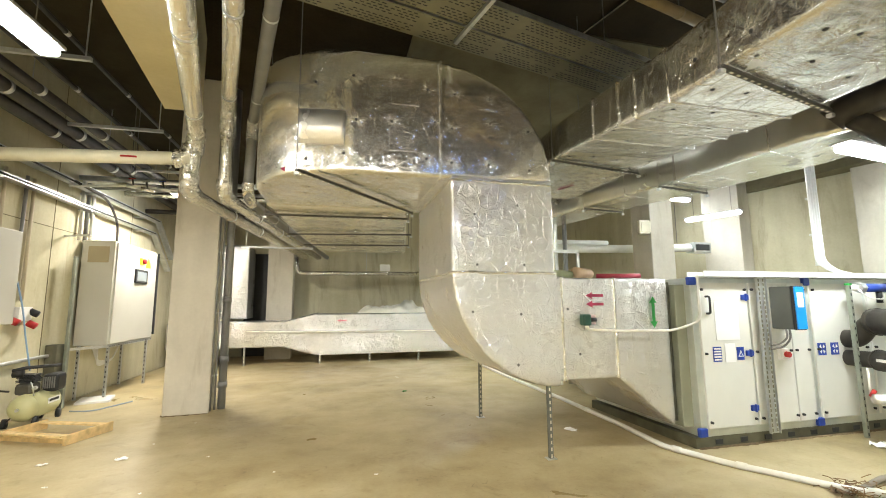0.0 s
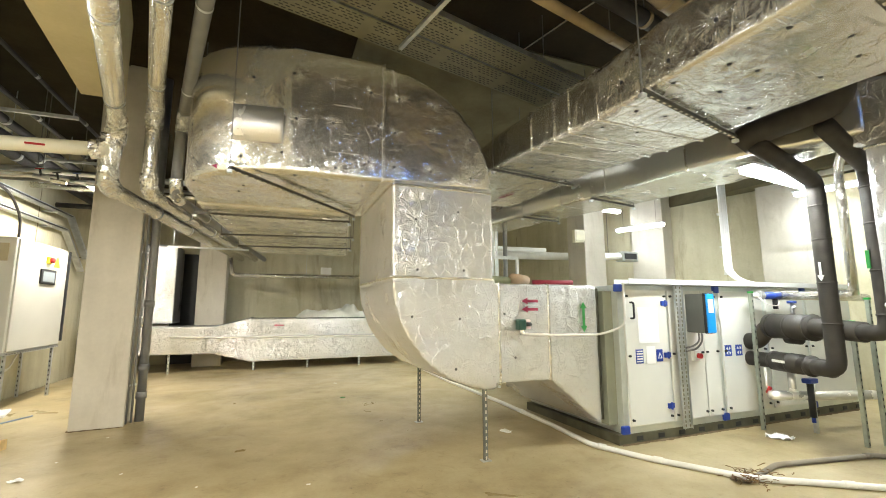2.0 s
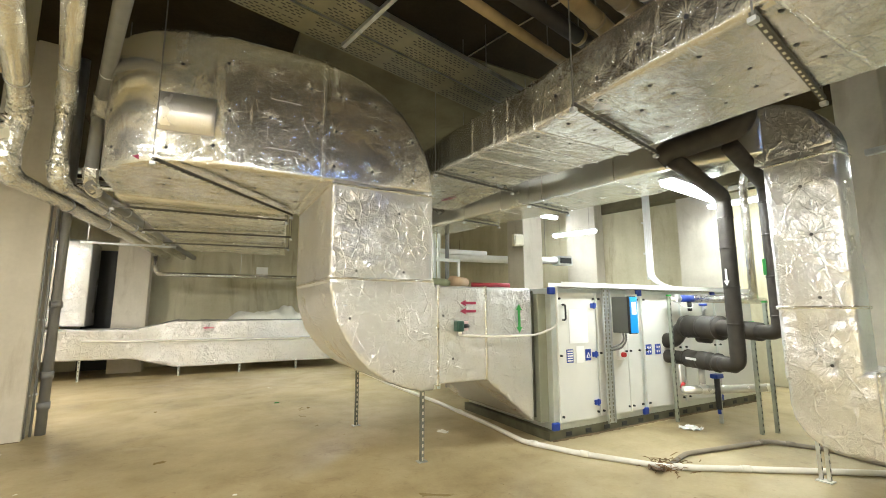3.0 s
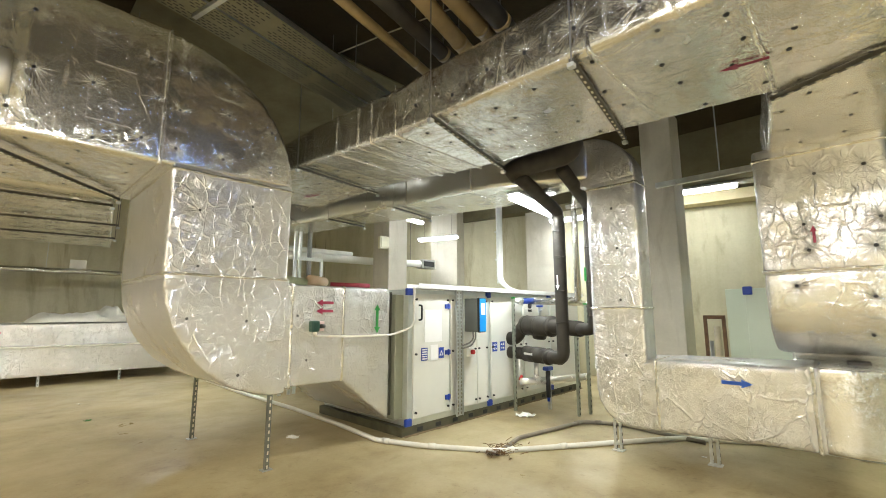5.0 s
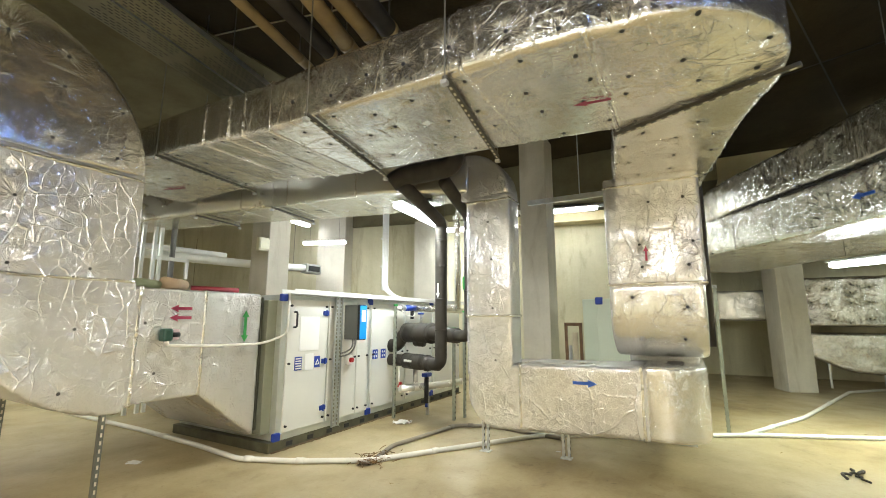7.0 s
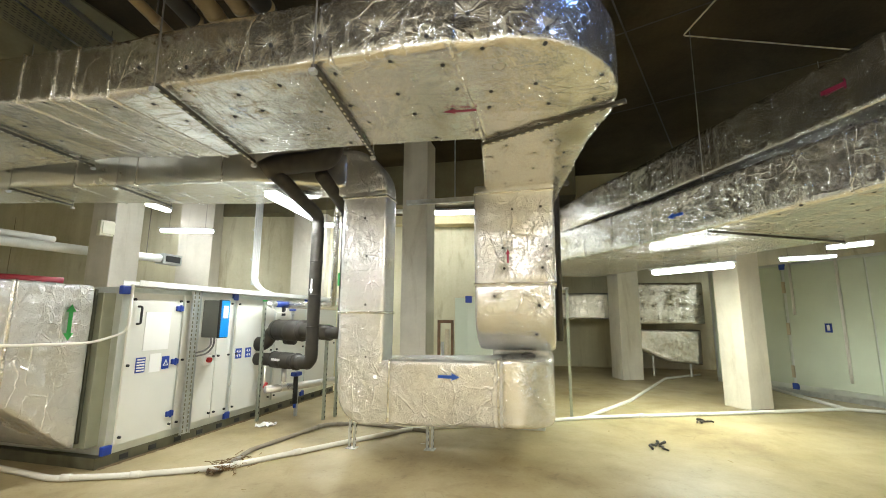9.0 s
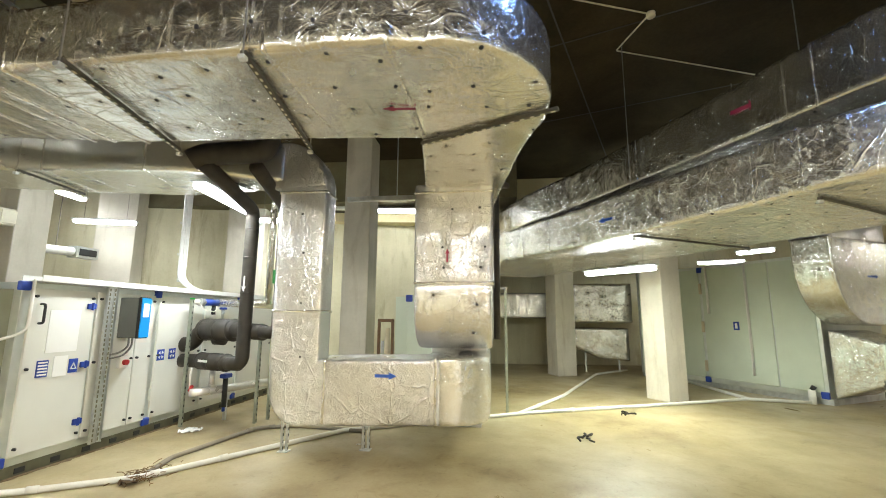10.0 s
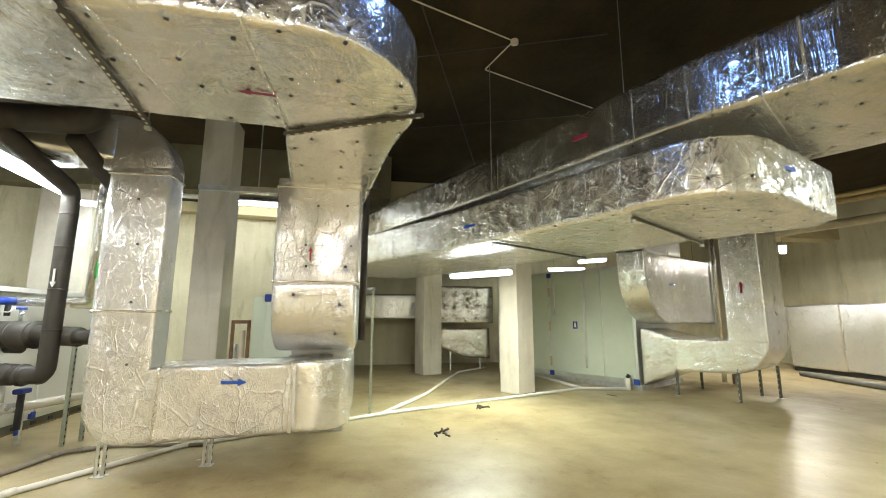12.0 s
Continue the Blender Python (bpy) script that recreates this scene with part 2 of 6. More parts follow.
RAIL = painted("dark strut channel", (0.08, 0.075, 0.06), 0.5, 0.2, 9, 0.4)
# pale colour painted on the slots as light seen through them
SLOT = painted("bare zinc seen through slots", (0.62, 0.58, 0.46), 0.5, 0.1)
TUBE_BLUE = glow("cold blue diffuser", (0.12, 0.32, 1.0), 13.0)

# ---- builders ----
from mathutils.bvhtree import BVHTree


def link(name, bm, material, parent=None, label="", smooth=False):
    me = bpy.data.meshes.new(name)
    bm.normal_update()
    bm.to_mesh(me)
    bm.free()
    me.materials.append(material)
    if smooth:
        me.polygons.foreach_set("use_smooth", [True] * len(me.polygons))
    ob = new(name, me)
    if parent:
        ob.parent = parent
        ob.matrix_parent_inverse = parent.matrix_world.inverted()
    if label:
        ob["label"] = label
    return ob


def part(name, bm, material, parent, label="", smooth=False):
    return link(name, bm, material, parent, label, smooth)


def thing(name, at, label, category, group="", kind=""):
    e = new(name)
    e.empty_display_size = 0.1
    e.location = at
    e.matrix_world = Matrix.Translation(at)
    return tagged(e, label, category, group, kind)


def box(lo, hi, bevel=0.0, rot=0.0, at=None, bm=None):
    """A box between two corners, turned by rot degrees about the upright through at."""
    b2 = bmesh.new()
    c = [(a + b) / 2 for a, b in zip(lo, hi)]
    s = [abs(b - a) for a, b in zip(lo, hi)]
    bmesh.ops.create_cube(b2, size=1, matrix=Matrix.Translation(c) @ Matrix.Diagonal((*s, 1)))
    if bevel:
        bmesh.ops.bevel(b2, geom=b2.edges[:], offset=min(bevel, min(s) * 0.45), segments=2, affect="EDGES", profile=0.5)
    if rot:
        p = Vector(at if at else (c[0], c[1], 0))
        bmesh.ops.transform(b2, verts=b2.verts, matrix=Matrix.Translation(p) @ Matrix.Rotation(radians(rot), 4, "Z") @ Matrix.Translation(-p))
    if bm is None:
        return b2
    return merge(bm, b2)


def merge(bm, other):
    me = bpy.data.meshes.new("tmp")
    other.to_mesh(me)
    other.free()
    bm.from_mesh(me)
    bpy.data.meshes.remove(me)
    return bm


def arc(cx, cy, r, a0, a1, n=10):
    return [(cx + r * math.cos(radians(a0 + (a1 - a0) * i / n)), cy + r * math.sin(radians(a0 + (a1 - a0) * i / n))) for i in range(n + 1)]


def prism(poly, lo, hi, axis="z"):
    """A polygon drawn in the plane across the axis, pushed from lo to hi along it."""
    bm = bmesh.new()

    def at(p, h):
        return {"z": (p[0], p[1], h), "y": (p[0], h, p[1]), "x": (h, p[0], p[1])}[axis]

    a = [bm.verts.new(at(p, lo)) for p in poly]
    b = [bm.verts.new(at(p, hi)) for p in poly]
    n = len(poly)
    bm.faces.new(a[::-1])
    bm.faces.new(b)
    for i in range(n):
        bm.faces.new((a[i], a[(i + 1) % n], b[(i + 1) % n], b[i]))
    bmesh.ops.recalc_face_normals(bm, faces=bm.faces[:])
    return bm


def hull(a, b):
    """A duct piece between two rectangles of four points each."""
    bm = bmesh.new()
    va = [bm.verts.new(p) for p in a]
    vb = [bm.verts.new(p) for p in b]
    bm.faces.new(va[::-1])
    bm.faces.new(vb)
    for i in range(4):
        bm.faces.new((va[i], va[(i + 1) % 4], vb[(i + 1) % 4], vb[i]))
    bmesh.ops.recalc_face_normals(bm, faces=bm.faces[:])
    return bm


def fillet(points, r, n=6):
    pts = [Vector(p) for p in points]
    out = [pts[0]]
    for a, b, c in zip(pts, pts[1:], pts[2:]):
        u, w = (a - b), (c - b)
        k = min(r, u.length * 0.49, w.length * 0.49)
        p, q = b + u.normalized() * k, b + w.normalized() * k
        for i in range(n + 1):
            t = i / n
            out.append((1 - t) ** 2 * p + 2 * t * (1 - t) * b + t * t * q)
    out.append(pts[-1])
    return out


def pipe(points, r, bend=0.12, sides=14, cap=True, bm=None):
    """A round pipe swept along points with rounded bends."""
    path = fillet(points, bend)
    bm = bm or bmesh.new()
    rings = []
    t0 = (path[1] - path[0]).normalized()
    ref = Vector((0, 0, 1)) if abs(t0.z) < 0.9 else Vector((1, 0, 0))
    side = t0.cross(ref).normalized()
    for i, p in enumerate(path):
        if i == 0:
            t = t0
        elif i == len(path) - 1:
            t = (path[-1] - path[-2]).normalized()
        else:
            t = ((path[i + 1] - p).normalized() + (p - path[i - 1]).normalized()).normalized()
        side = (side - t * side.dot(t)).normalized()
        up = side.cross(t)
        rings.append([bm.verts.new(p + r * (math.cos(2 * math.pi * k / sides) * side + math.sin(2 * math.pi * k / sides) * up)) for k in range(sides)])
    for a, b in zip(rings, rings[1:]):
        for k in range(sides):
            bm.faces.new((a[k], a[(k + 1) % sides], b[(k + 1) % sides], b[k]))
    if cap:
        bm.faces.new(rings[0][::-1])
        bm.faces.new(rings[-1])
    bmesh.ops.recalc_face_normals(bm, faces=bm.faces[:])
    return bm


WOOL = bpy.data.textures.new("wool lumps", "CLOUDS")
WOOL.noise_scale, WOOL.noise_depth = 0.35, 2
CREASE = bpy.data.textures.new("foil creases", "CLOUDS")
CREASE.noise_scale, CREASE.noise_depth = 0.09, 2


PIN_ME = None


def padded(ob, voxel=0.026, lumps=0.007, creases=0.003, smooth=3, pins=(), gap=0.34, dip_depth=0.014, dip_size=0.1):
    """Turns a plain duct solid into a soft, lagged one with rounded edges, uneven faces and dimpled fixing pins."""
    global PIN_ME
    m = ob.modifiers.new("remesh", "REMESH")
    m.mode, m.voxel_size, m.use_smooth_shade = "VOXEL", voxel, True
    s = ob.modifiers.new("soften", "SMOOTH")
    s.iterations, s.factor = smooth, 0.5
    for tex, k in ((WOOL, lumps), (CREASE, creases)):
        d = ob.modifiers.new("lumps", "DISPLACE")
        d.texture, d.strength, d.mid_level, d.texture_coords = tex, k, 0.5, "LOCAL"
    bpy.context.view_layer.update()
    me = bpy.data.meshes.new_from_object(ob.evaluated_get(bpy.context.evaluated_depsgraph_get()))
    ob.modifiers.clear()
    old, ob.data = ob.data, me
    bpy.data.meshes.remove(old)
    n = len(me.vertices)
    co = np.empty(n * 3, np.float32)
    me.vertices.foreach_get("co", co)
    co = co.reshape(n, 3)
    keep = np.full((n, 3), 9.0, np.float32)
    if pins:
        nor = np.empty(n * 3, np.float32)
        me.vertices.foreach_get("normal", nor)
        nor = nor.reshape(n, 3)
        tree = bpy_bvh(me)
        lo, hi = co.min(0), co.max(0)
        rnd = random.Random(len(ob.name) + n)
        found = []
        for face in pins:
            ax = "xyz".index(face[1])
            sg = 1 if face[0] == "+" else -1
            o = [i for i in range(3) if i != ax]
            u = lo[o[0]] + gap * 0.45
            while u < hi[o[0]] - 0.08:
                w = lo[o[1]] + gap * 0.4
                while w < hi[o[1]] - 0.08:
                    p = [0.0, 0.0, 0.0]
                    p[o[0]], p[o[1]] = u + rnd.uniform(-0.07, 0.07), w + rnd.uniform(-0.07, 0.07)
                    p[ax] = (hi[ax] + 0.5) if sg > 0 else (lo[ax] - 0.5)
                    d = [0.0, 0.0, 0.0]
                    d[ax] = -sg
                    hit, nrm, _, _ = tree.ray_cast(Vector(p), Vector(d))
                    if hit and -nrm.dot(Vector(d)) > 0.8:
                        found.append((hit.copy(), nrm.copy()))
                    w += gap
                u += gap
        best = np.full(n, 1e9, np.float32)
        for i, (h, nr) in enumerate(found):
            e1 = nr.orthogonal().normalized()
            e2 = nr.cross(e1)
            rel = co - np.array(h, np.float32)
            dd = np.einsum("ij,ij->i", rel, rel)
            w = dd < best
            best[w] = dd[w]
            keep[w, 0], keep[w, 1], keep[w, 2] = rel[w] @ np.array(e1), rel[w] @ np.array(e2), 7.3 * i
        for h, nr in found:
            dist = np.linalg.norm(co - np.array(h, np.float32), axis=1)
            near = dist < dip_size
            ang = np.arctan2((co[near] - h) @ np.array(nr.orthogonal()), (co[near] - h) @ np.array(nr.cross(nr.orthogonal())))
            dip = dip_depth * np.clip(1 - dist[near] / dip_size, 0, 1) ** 2 * (1 + 0.35 * np.cos(ang * 5 + h.x * 40))
            co[near] -= np.array(nr, np.float32) * dip[:, None]
        me.vertices.foreach_set("co", co.ravel())
        me.update()
        if PIN_ME is None:
            bm = bmesh.new()
            bmesh.ops.create_cone(bm, cap_ends=True, segments=8, radius1=0.019, radius2=0.012, depth=0.01)
            PIN_ME = bpy.data.meshes.new("pin")
            bm.to_mesh(PIN_ME)
            bm.free()
            PIN_ME.materials.append(DARK)
        for h, nr in found:
            q = new("pin", PIN_ME)
            q.parent = ob
            q.name = "pin"
            q.matrix_parent_inverse = ob.matrix_world.inverted()
            q.matrix_basis = Matrix.Translation(h - nr * (dip_depth * 0.75)) @ nr.to_track_quat("Z", "Y").to_matrix().to_4x4()
    me.attributes.new("pin_offset", "FLOAT_VECTOR", "POINT").data.foreach_set("vector", keep.ravel())
    near = (np.clip(1 - np.hypot(keep[:, 0], keep[:, 1]) / 0.22, 0, 1) ** 1.5).astype(np.float32)
    me.attributes.new("pin_near", "FLOAT", "POINT").data.foreach_set("value", near)
    return ob


def bpy_bvh(me):
    return BVHTree.FromPolygons([v.co for v in me.vertices], [p.vertices for p in me.polygons])


def duct(name, bm, parent, label="", material=None, **kw):
    return padded(part(name, bm, material or FOIL, parent, label, True), **kw)


def wall(name, p, q, h, thick, material, z0=0.0, label="", holes=()):
    """An upright wall from p to q (its face line), thickened to its left."""
    d = (Vector(q) - Vector(p)).normalized()
    n = Vector((-d.y, d.x)) * thick
    poly = [p, q, (q[0] + n.x, q[1] + n.y), (p[0] + n.x, p[1] + n.y)]
    ob = link(name, prism(poly, z0, h), material)
    return tagged(ob, label, "wall", "", "structure")


# ---- structure ----
CEIL = 5.0
tagged(link("floor", box((-4.6, -15.6, -0.2), (16, 15.4, 0.0)), FLOOR), "worn trowelled concrete floor, yellowish and stained", "floor", "", "structure")
tagged(link("ceiling", box((-4.6, -15.6, CEIL), (16, 15.4, CEIL + 0.25)), CEILING), "bare concrete ceiling slab, coloured dark for shade", "ceiling", "", "structure")
# bays added under the slab; their colours hold how brightly each part is lit
tagged(link("ceiling_bay", box((0.9, 4.55, CEIL - 0.03), (8.2, 14.1, CEIL - 0.004)), BAY), "board-marked concrete bay of the ceiling, lamplight in its colour", "ceiling", "", "structure")
tagged(link("ceiling_bay", box((-4.1, 4.0, CEIL - 0.03), (-2.02, 13.9, CEIL - 0.004)), BAY_SHADE), "concrete bay of the ceiling over the cabinet, shade in its colour", "ceiling", "", "structure")
wall("wall_west", (-4.15, 15.2), (-4.15, -15.4), CEIL, -0.3, WALL, label="pale concrete wall with stains behind the control cabinet")
wall("wall_north", (-4.15, 14.2), (8.2, 14.2), CEIL, 0.3, WALL, label="dim concrete wall at the end of the room")
wall("wall_east", (7.9, 14.2), (11.05, 0.3), CEIL, 0.3, WALL, label="pale water-stained concrete wall behind the air handling unit")
wall("wall_return", (11.05, 0.3), (14.6, 0.9), CEIL, 0.3, WALL, label="concrete return wall")
wall("wall_recess", (14.6, 1.0), (15.6, -15.2), CEIL, 0.3, WALL, label="dim concrete wall of the far recess")
wall("wall_south", (15.8, -14.8), (-4.3, -14.8), CEIL, 0.3, WALL, label="beige block wall at the far side")

# two unseen walls added behind the view to brighten the foil by reflection
wall("wall_behind", (0.2, -3.9), (-4.15, -3.2), CEIL, 0.3, WALL_BOUNCE, label="unseen pale wall added for the foil to reflect")
wall("wall_side", (0.5, -14.8), (0.2, -3.9), CEIL, 0.3, WALL_BOUNCE, label="unseen pale side wall added for the foil to reflect")


def column(name, lo, hi, rot, label):
    bm = box((lo[0], lo[1], 0), (hi[0], hi[1], CEIL), 0.015, rot)
    return tagged(link(name, bm, COLUMN), label, "column", "concrete columns", "structure")


column("column_1", (-2.3, 6.92), (-1.72, 7.42), 4, "smooth grey concrete column with form marks")
column("column_2", (6.22, 7.32), (6.77, 7.9), 0, "smooth grey concrete column behind the air handling unit")
column("column_3", (7.9, 1.82), (8.45, 2.325), 0, "smooth grey concrete column behind the duct riser")
column("column_4", (8.72, -3.9), (9.22, -3.4), 30, "smooth concrete column lit from a lamp")
column("column_5", (11.95, -2.5), (12.5, -1.95), 20, "smooth concrete column in shade")
column("column_6", (-1.9, 13.2), (-1.2, 13.8), 0, "concrete column by the far wall")

tagged(link("beam_1", prism([(-0.8, -6), (-0.2, -6), (-1.25, 3.6), (-1.72, 5.85), (-2.15, 5.85), (-1.91, 3.78)], 4.0, CEIL - 0.004), BEAM), "pale concrete ceiling beam", "beam", "", "structure")

# ---- main gooseneck duct ----
goose = thing("gooseneck_duct", (2.2, 4.9, 0), "large foil-wrapped gooseneck air duct dropping to the air handling unit", "duct")
GY0, GY1 = 4.03, 5.75
duct("upper_bend", prism([(1.02, GY0), (0.1, GY0)] + arc(0.12, 5.05, 1.0, 268, 184, 32) + [(-0.84, 5.9), (0.93, 5.75), (1.02, 5.75)], 2.77, 4.03), goose, pins=("-y", "-x", "-z"), material=FOIL_TIGHT, lumps=0.004, creases=0.0006, smooth=12, gap=0.4, dip_depth=0.006, dip_size=0.07)
duct("upper_duct", prism([(-0.86, 5.6), (0.93, 5.6), (1.22, 7.6), (1.62, 10.2), (-0.36, 10.2), (-0.68, 7.6)], 2.74, 3.95), goose, material=FOIL_SOFT, pins=("-z",), lumps=0.005, creases=0.0, smooth=10)
duct("top_elbow", prism([(0.98, 2.77)] + arc(1.0, 2.79, 1.22, 0, 90, 36) + [(0.98, 4.01)], GY0, GY1, "y"), goose, pins=("-y",), material=FOIL_TIGHT, lumps=0.004, creases=0.0006, smooth=12, gap=0.4, dip_depth=0.006, dip_size=0.07)
duct("drop", prism([(1.1, 1.78), (2.22, 1.78), (2.22, 2.82), (1.1, 2.82)], GY0, GY1, "y"), goose, pins=("-y",), gap=0.5, lumps=0.016, creases=0.008, smooth=2)
duct("bottom_elbow", prism([(2.26, 1.83)] + arc(2.26, 1.83, 1.15, 180, 270, 30), GY0, GY1, "y"), goose, pins=("-y",), gap=0.5, lumps=0.016, creases=0.008, smooth=2)
duct("lower_duct", prism([(2.2, 0.74), (2.92, 0.74), (2.92, 1.79), (2.2, 1.79)], GY0, GY1, "y"), goose, pins=("-y",), gap=0.5, lumps=0.016, creases=0.008, smooth=2)
duct("transition", prism([(2.88, 0.77), (3.58, 0.2), (3.58, 1.79), (2.88, 1.79)], GY0 - 0.01, GY1, "y"), goose, lumps=0.014, creases=0.007, smooth=2)

CANVAS = painted("dark olive canvas", (0.075, 0.078, 0.052), 0.85, 0.25, 6, 0.0, 0.3, 40)
bm = bmesh.new()
for k in range(3):
    x = 3.56 + k * 0.03
    box((x, 4.075 + 0.012 * (k % 2), 0.25), (x + 0.03, 5.7, 1.755), 0.006, bm=bm)
part("flexible_collar", bm, CANVAS, goose, "dark olive canvas collar")

# ---- overhead duct with its drop ----
over = thing("overhead_duct", (3.0, 1.5, 2.95), "long flat foil-wrapped overhead supply duct turning down at its end", "duct")
duct("main_run", prism([(2.29, 2.46), (2.28, 1.5), (2.3, 0.0), (3.6, 0.04), (3.5, 1.05), (3.42, 2.46)], 2.95, 3.37), over, pins=("-z", "-x"), material=FOIL_DULL, lumps=0.006)
duct("offset_run", hull([(2.3, 2.42, 2.95), (3.43, 2.42, 2.95), (3.43, 2.42, 3.37), (2.3, 2.42, 3.37)], [(2.55, 4.25, 3.25), (3.82, 4.25, 3.25), (3.82, 4.25, 3.67), (2.55, 4.25, 3.67)]), over, pins=("-z",), material=FOIL_DULL, lumps=0.012, creases=0.006)
duct("far_run", box((2.55, 4.2, 3.25), (3.8, 6.3, 3.67)), over, pins=("-z",), material=FOIL_DULL, lumps=0.006)
duct("end_bend", prism([(2.3, 0.06), (2.36, -0.15)] + arc(3.15, -0.1, 0.83, 190, 268, 9) + [(3.35, -0.92), (4.0, -0.75), (4.0, 0.14), (3.6, 0.06)], 2.95, 3.38), over, pins=("-z", "-x"), material=FOIL_DULL, lumps=0.006)
duct("elbow_down", hull([(3.9, -0.78, 2.95), (3.9, 0.12, 2.95), (3.9, 0.12, 3.38), (3.9, -0.78, 3.38)], [(5.75, -0.5, 2.9), (5.75, 0.36, 2.9), (5.55, 0.36, 3.36), (5.55, -0.5, 3.36)]), over, pins=("-z",), material=FOIL_DULL, lumps=0.006)
duct("drop", box((4.9, -0.5, 1.82), (5.72, 0.38, 2.98)), over, pins=("-x",))
duct("bottom_elbow", prism([(5.7, 1.86), (4.9, 1.86)] + arc(5.36, 1.58, 0.46, 180, 270, 10) + [(6.4, 1.12), (6.4, 1.86)], -0.48, 0.38, "y"), over, pins=("-x",), material=FOIL_RISER, lumps=0.004, creases=0.0006, smooth=12, gap=0.4, dip_depth=0.006, dip_size=0.07)

# ---- U-shaped return duct ----
uduct = thing("u_shaped_duct", (5.2, 0.8, 0), "U-shaped foil-wrapped return duct low over the floor", "duct")
duct("upright", box((4.87, 1.42, 0.85), (5.2, 2.0, 3.02)), uduct, pins=("-x",), gap=0.55)
duct("low_run", prism([(1.98, 1.0), (1.98, 0.7)] + arc(1.62, 0.66, 0.36, 0, -90, 7) + [(0.08, 0.36), (0.08, 1.04)], 4.87, 5.6, "x"), uduct)
duct("low_bend", prism([(4.87, 0.1), (4.87, 0.0)] + arc(5.31, 0.0, 0.44, 180, 270, 14) + [(6.4, -0.44), (6.4, 0.3), (5.6, 0.3), (5.6, 0.1)], 0.36, 1.05), uduct, material=FOIL_RISER)
duct("top_elbow", prism([(1.98, 2.94)] + arc(2.0, 2.98, 0.58, 180, 90, 16) + [(2.1, 3.56), (2.1, 2.98)], 4.87, 5.2, "x"), uduct)
duct("high_run", prism([(4.87, 1.95), (5.2, 1.95), (5.34, 3.44), (5.06, 4.7), (4.7, 5.9), (4.4, 7.54), (4.2, 9.5), (3.5, 9.5), (3.8, 6.5), (3.97, 5.45), (4.17, 4.45), (4.27, 3.6), (4.4, 2.87), (4.66, 2.4)], 3.06, 3.5), uduct, material=FOIL_SOFT, lumps=0.006, creases=0.0, smooth=10)

# ---- twin ducts and second riser ----
twin_low = thing("twin_duct_lower", (6, -3.5, 2.55), "foil-wrapped lower duct of a stacked pair", "duct")
LOW_LINE = [(10.5, 0.45), (8.1, -0.7), (7.3, -1.2), (6.5, -1.72), (5.62, -2.17), (4.85, -2.57), (4.3, -2.86), (3.9, -3.02)]
UP_LINE = [(10.5, -0.05), (8.9, -0.74), (8.0, -1.12), (6.7, -1.82), (5.4, -2.42), (4.6, -2.78), (3.87, -3.07), (3.2, -3.38), (2.75, -3.67), (2.4, -3.86), (1.0, -4.85)]
duct("main_run", prism(LOW_LINE + [(5.15, -4.9), (6.24, -4.35), (8.2, -3.3), (11.5, -1.5)], 2.5, 3.05), twin_low, pins=("-z", "-x"), material=FOIL_TWIN, lumps=0.006)
duct("end_bend", prism([(3.94, -3.0), (3.62, -3.14), (3.4, -3.3), (3.25, -3.52), (3.18, -3.78), (3.24, -4.05), (3.4, -4.4), (3.84, -5.4), (4.2, -5.6), (5.2, -4.88)], 2.5, 3.03), twin_low, pins=("-x", "-z"), material=FOIL_TWIN, lumps=0.006)
twin_up = thing("twin_duct_upper", (6, -3.0, 3.0), "foil-wrapped upper duct of a stacked pair", "duct")
duct("main_run", prism(UP_LINE + [(2.0, -6.3), (4.6, -4.9), (8.2, -3.3), (11.5, -1.5)], 3.16, 3.72), twin_up, pins=("-x", "-z"), material=FOIL_DIM, lumps=0.006)

# ---- lamps ----
def tube_lamp(a, b, label, power=300, drop=True, colour=(1.0, 0.94, 0.83), tube=None):
    """A hanging fluorescent batten with a glowing diffuser between a and b, and its light."""
    a, b = Vector(a), Vector(b)
    d = b - a
    ln = d.length
    rot = math.atan2(d.y, d.x)
    c = (a + b) / 2
    e = thing("fluorescent_lamp", c, label, "lamp", "fluorescent lamps")
    m = Matrix.Translation(c) @ Matrix.Rotation(rot, 4, "Z")
    bm = box((-ln / 2, -0.075, -0.04), (ln / 2, 0.075, 0.03), 0.03)
    bmesh.ops.transform(bm, verts=bm.verts, matrix=m)
    part("diffuser", bm, tube or TUBE, e, "glowing white diffuser", True)
    bm = box((-ln / 2 - 0.02, -0.09, 0.03), (ln / 2 + 0.02, 0.09, 0.06), 0.008)
    bmesh.ops.transform(bm, verts=bm.verts, matrix=m)
    part("housing", bm, GALV, e)
    for s in (-0.35, 0.35):
        q = m @ Vector((s * ln, 0, 0.055))
        part("hanger", pipe([q, (q.x, q.y, CEIL if drop else q.z + 0.26)], 0.004, sides=6), ROD, e)
    li = bpy.data.lights.new("tube", "AREA")
    li.shape, li.size, li.size_y, li.energy, li.color = "RECTANGLE", ln, 0.12, power, colour
    lo = new("tube", li)
    lo.parent = e
    lo.matrix_parent_inverse = e.matrix_world.inverted()
    lo.matrix_basis = m @ Matrix.Translation((0, 0, -0.04))
    return e


COLD = (0.92, 0.98, 0.95)
GREENISH = (0.92, 1.0, 0.86)
LAMP = "hanging fluorescent lamp with a bright diffuser"
tube_lamp((-2.15, 2.4, 3.4), (-2.1, 3.6, 3.4), LAMP, 340)
tube_lamp((7.85, 8.07, 3.4), (8.2, 7.0, 3.4), LAMP, 28, colour=COLD)
tube_lamp((4.58, 2.83, 2.96), (5.87, 2.98, 2.96), LAMP, 230, False, colour=COLD)
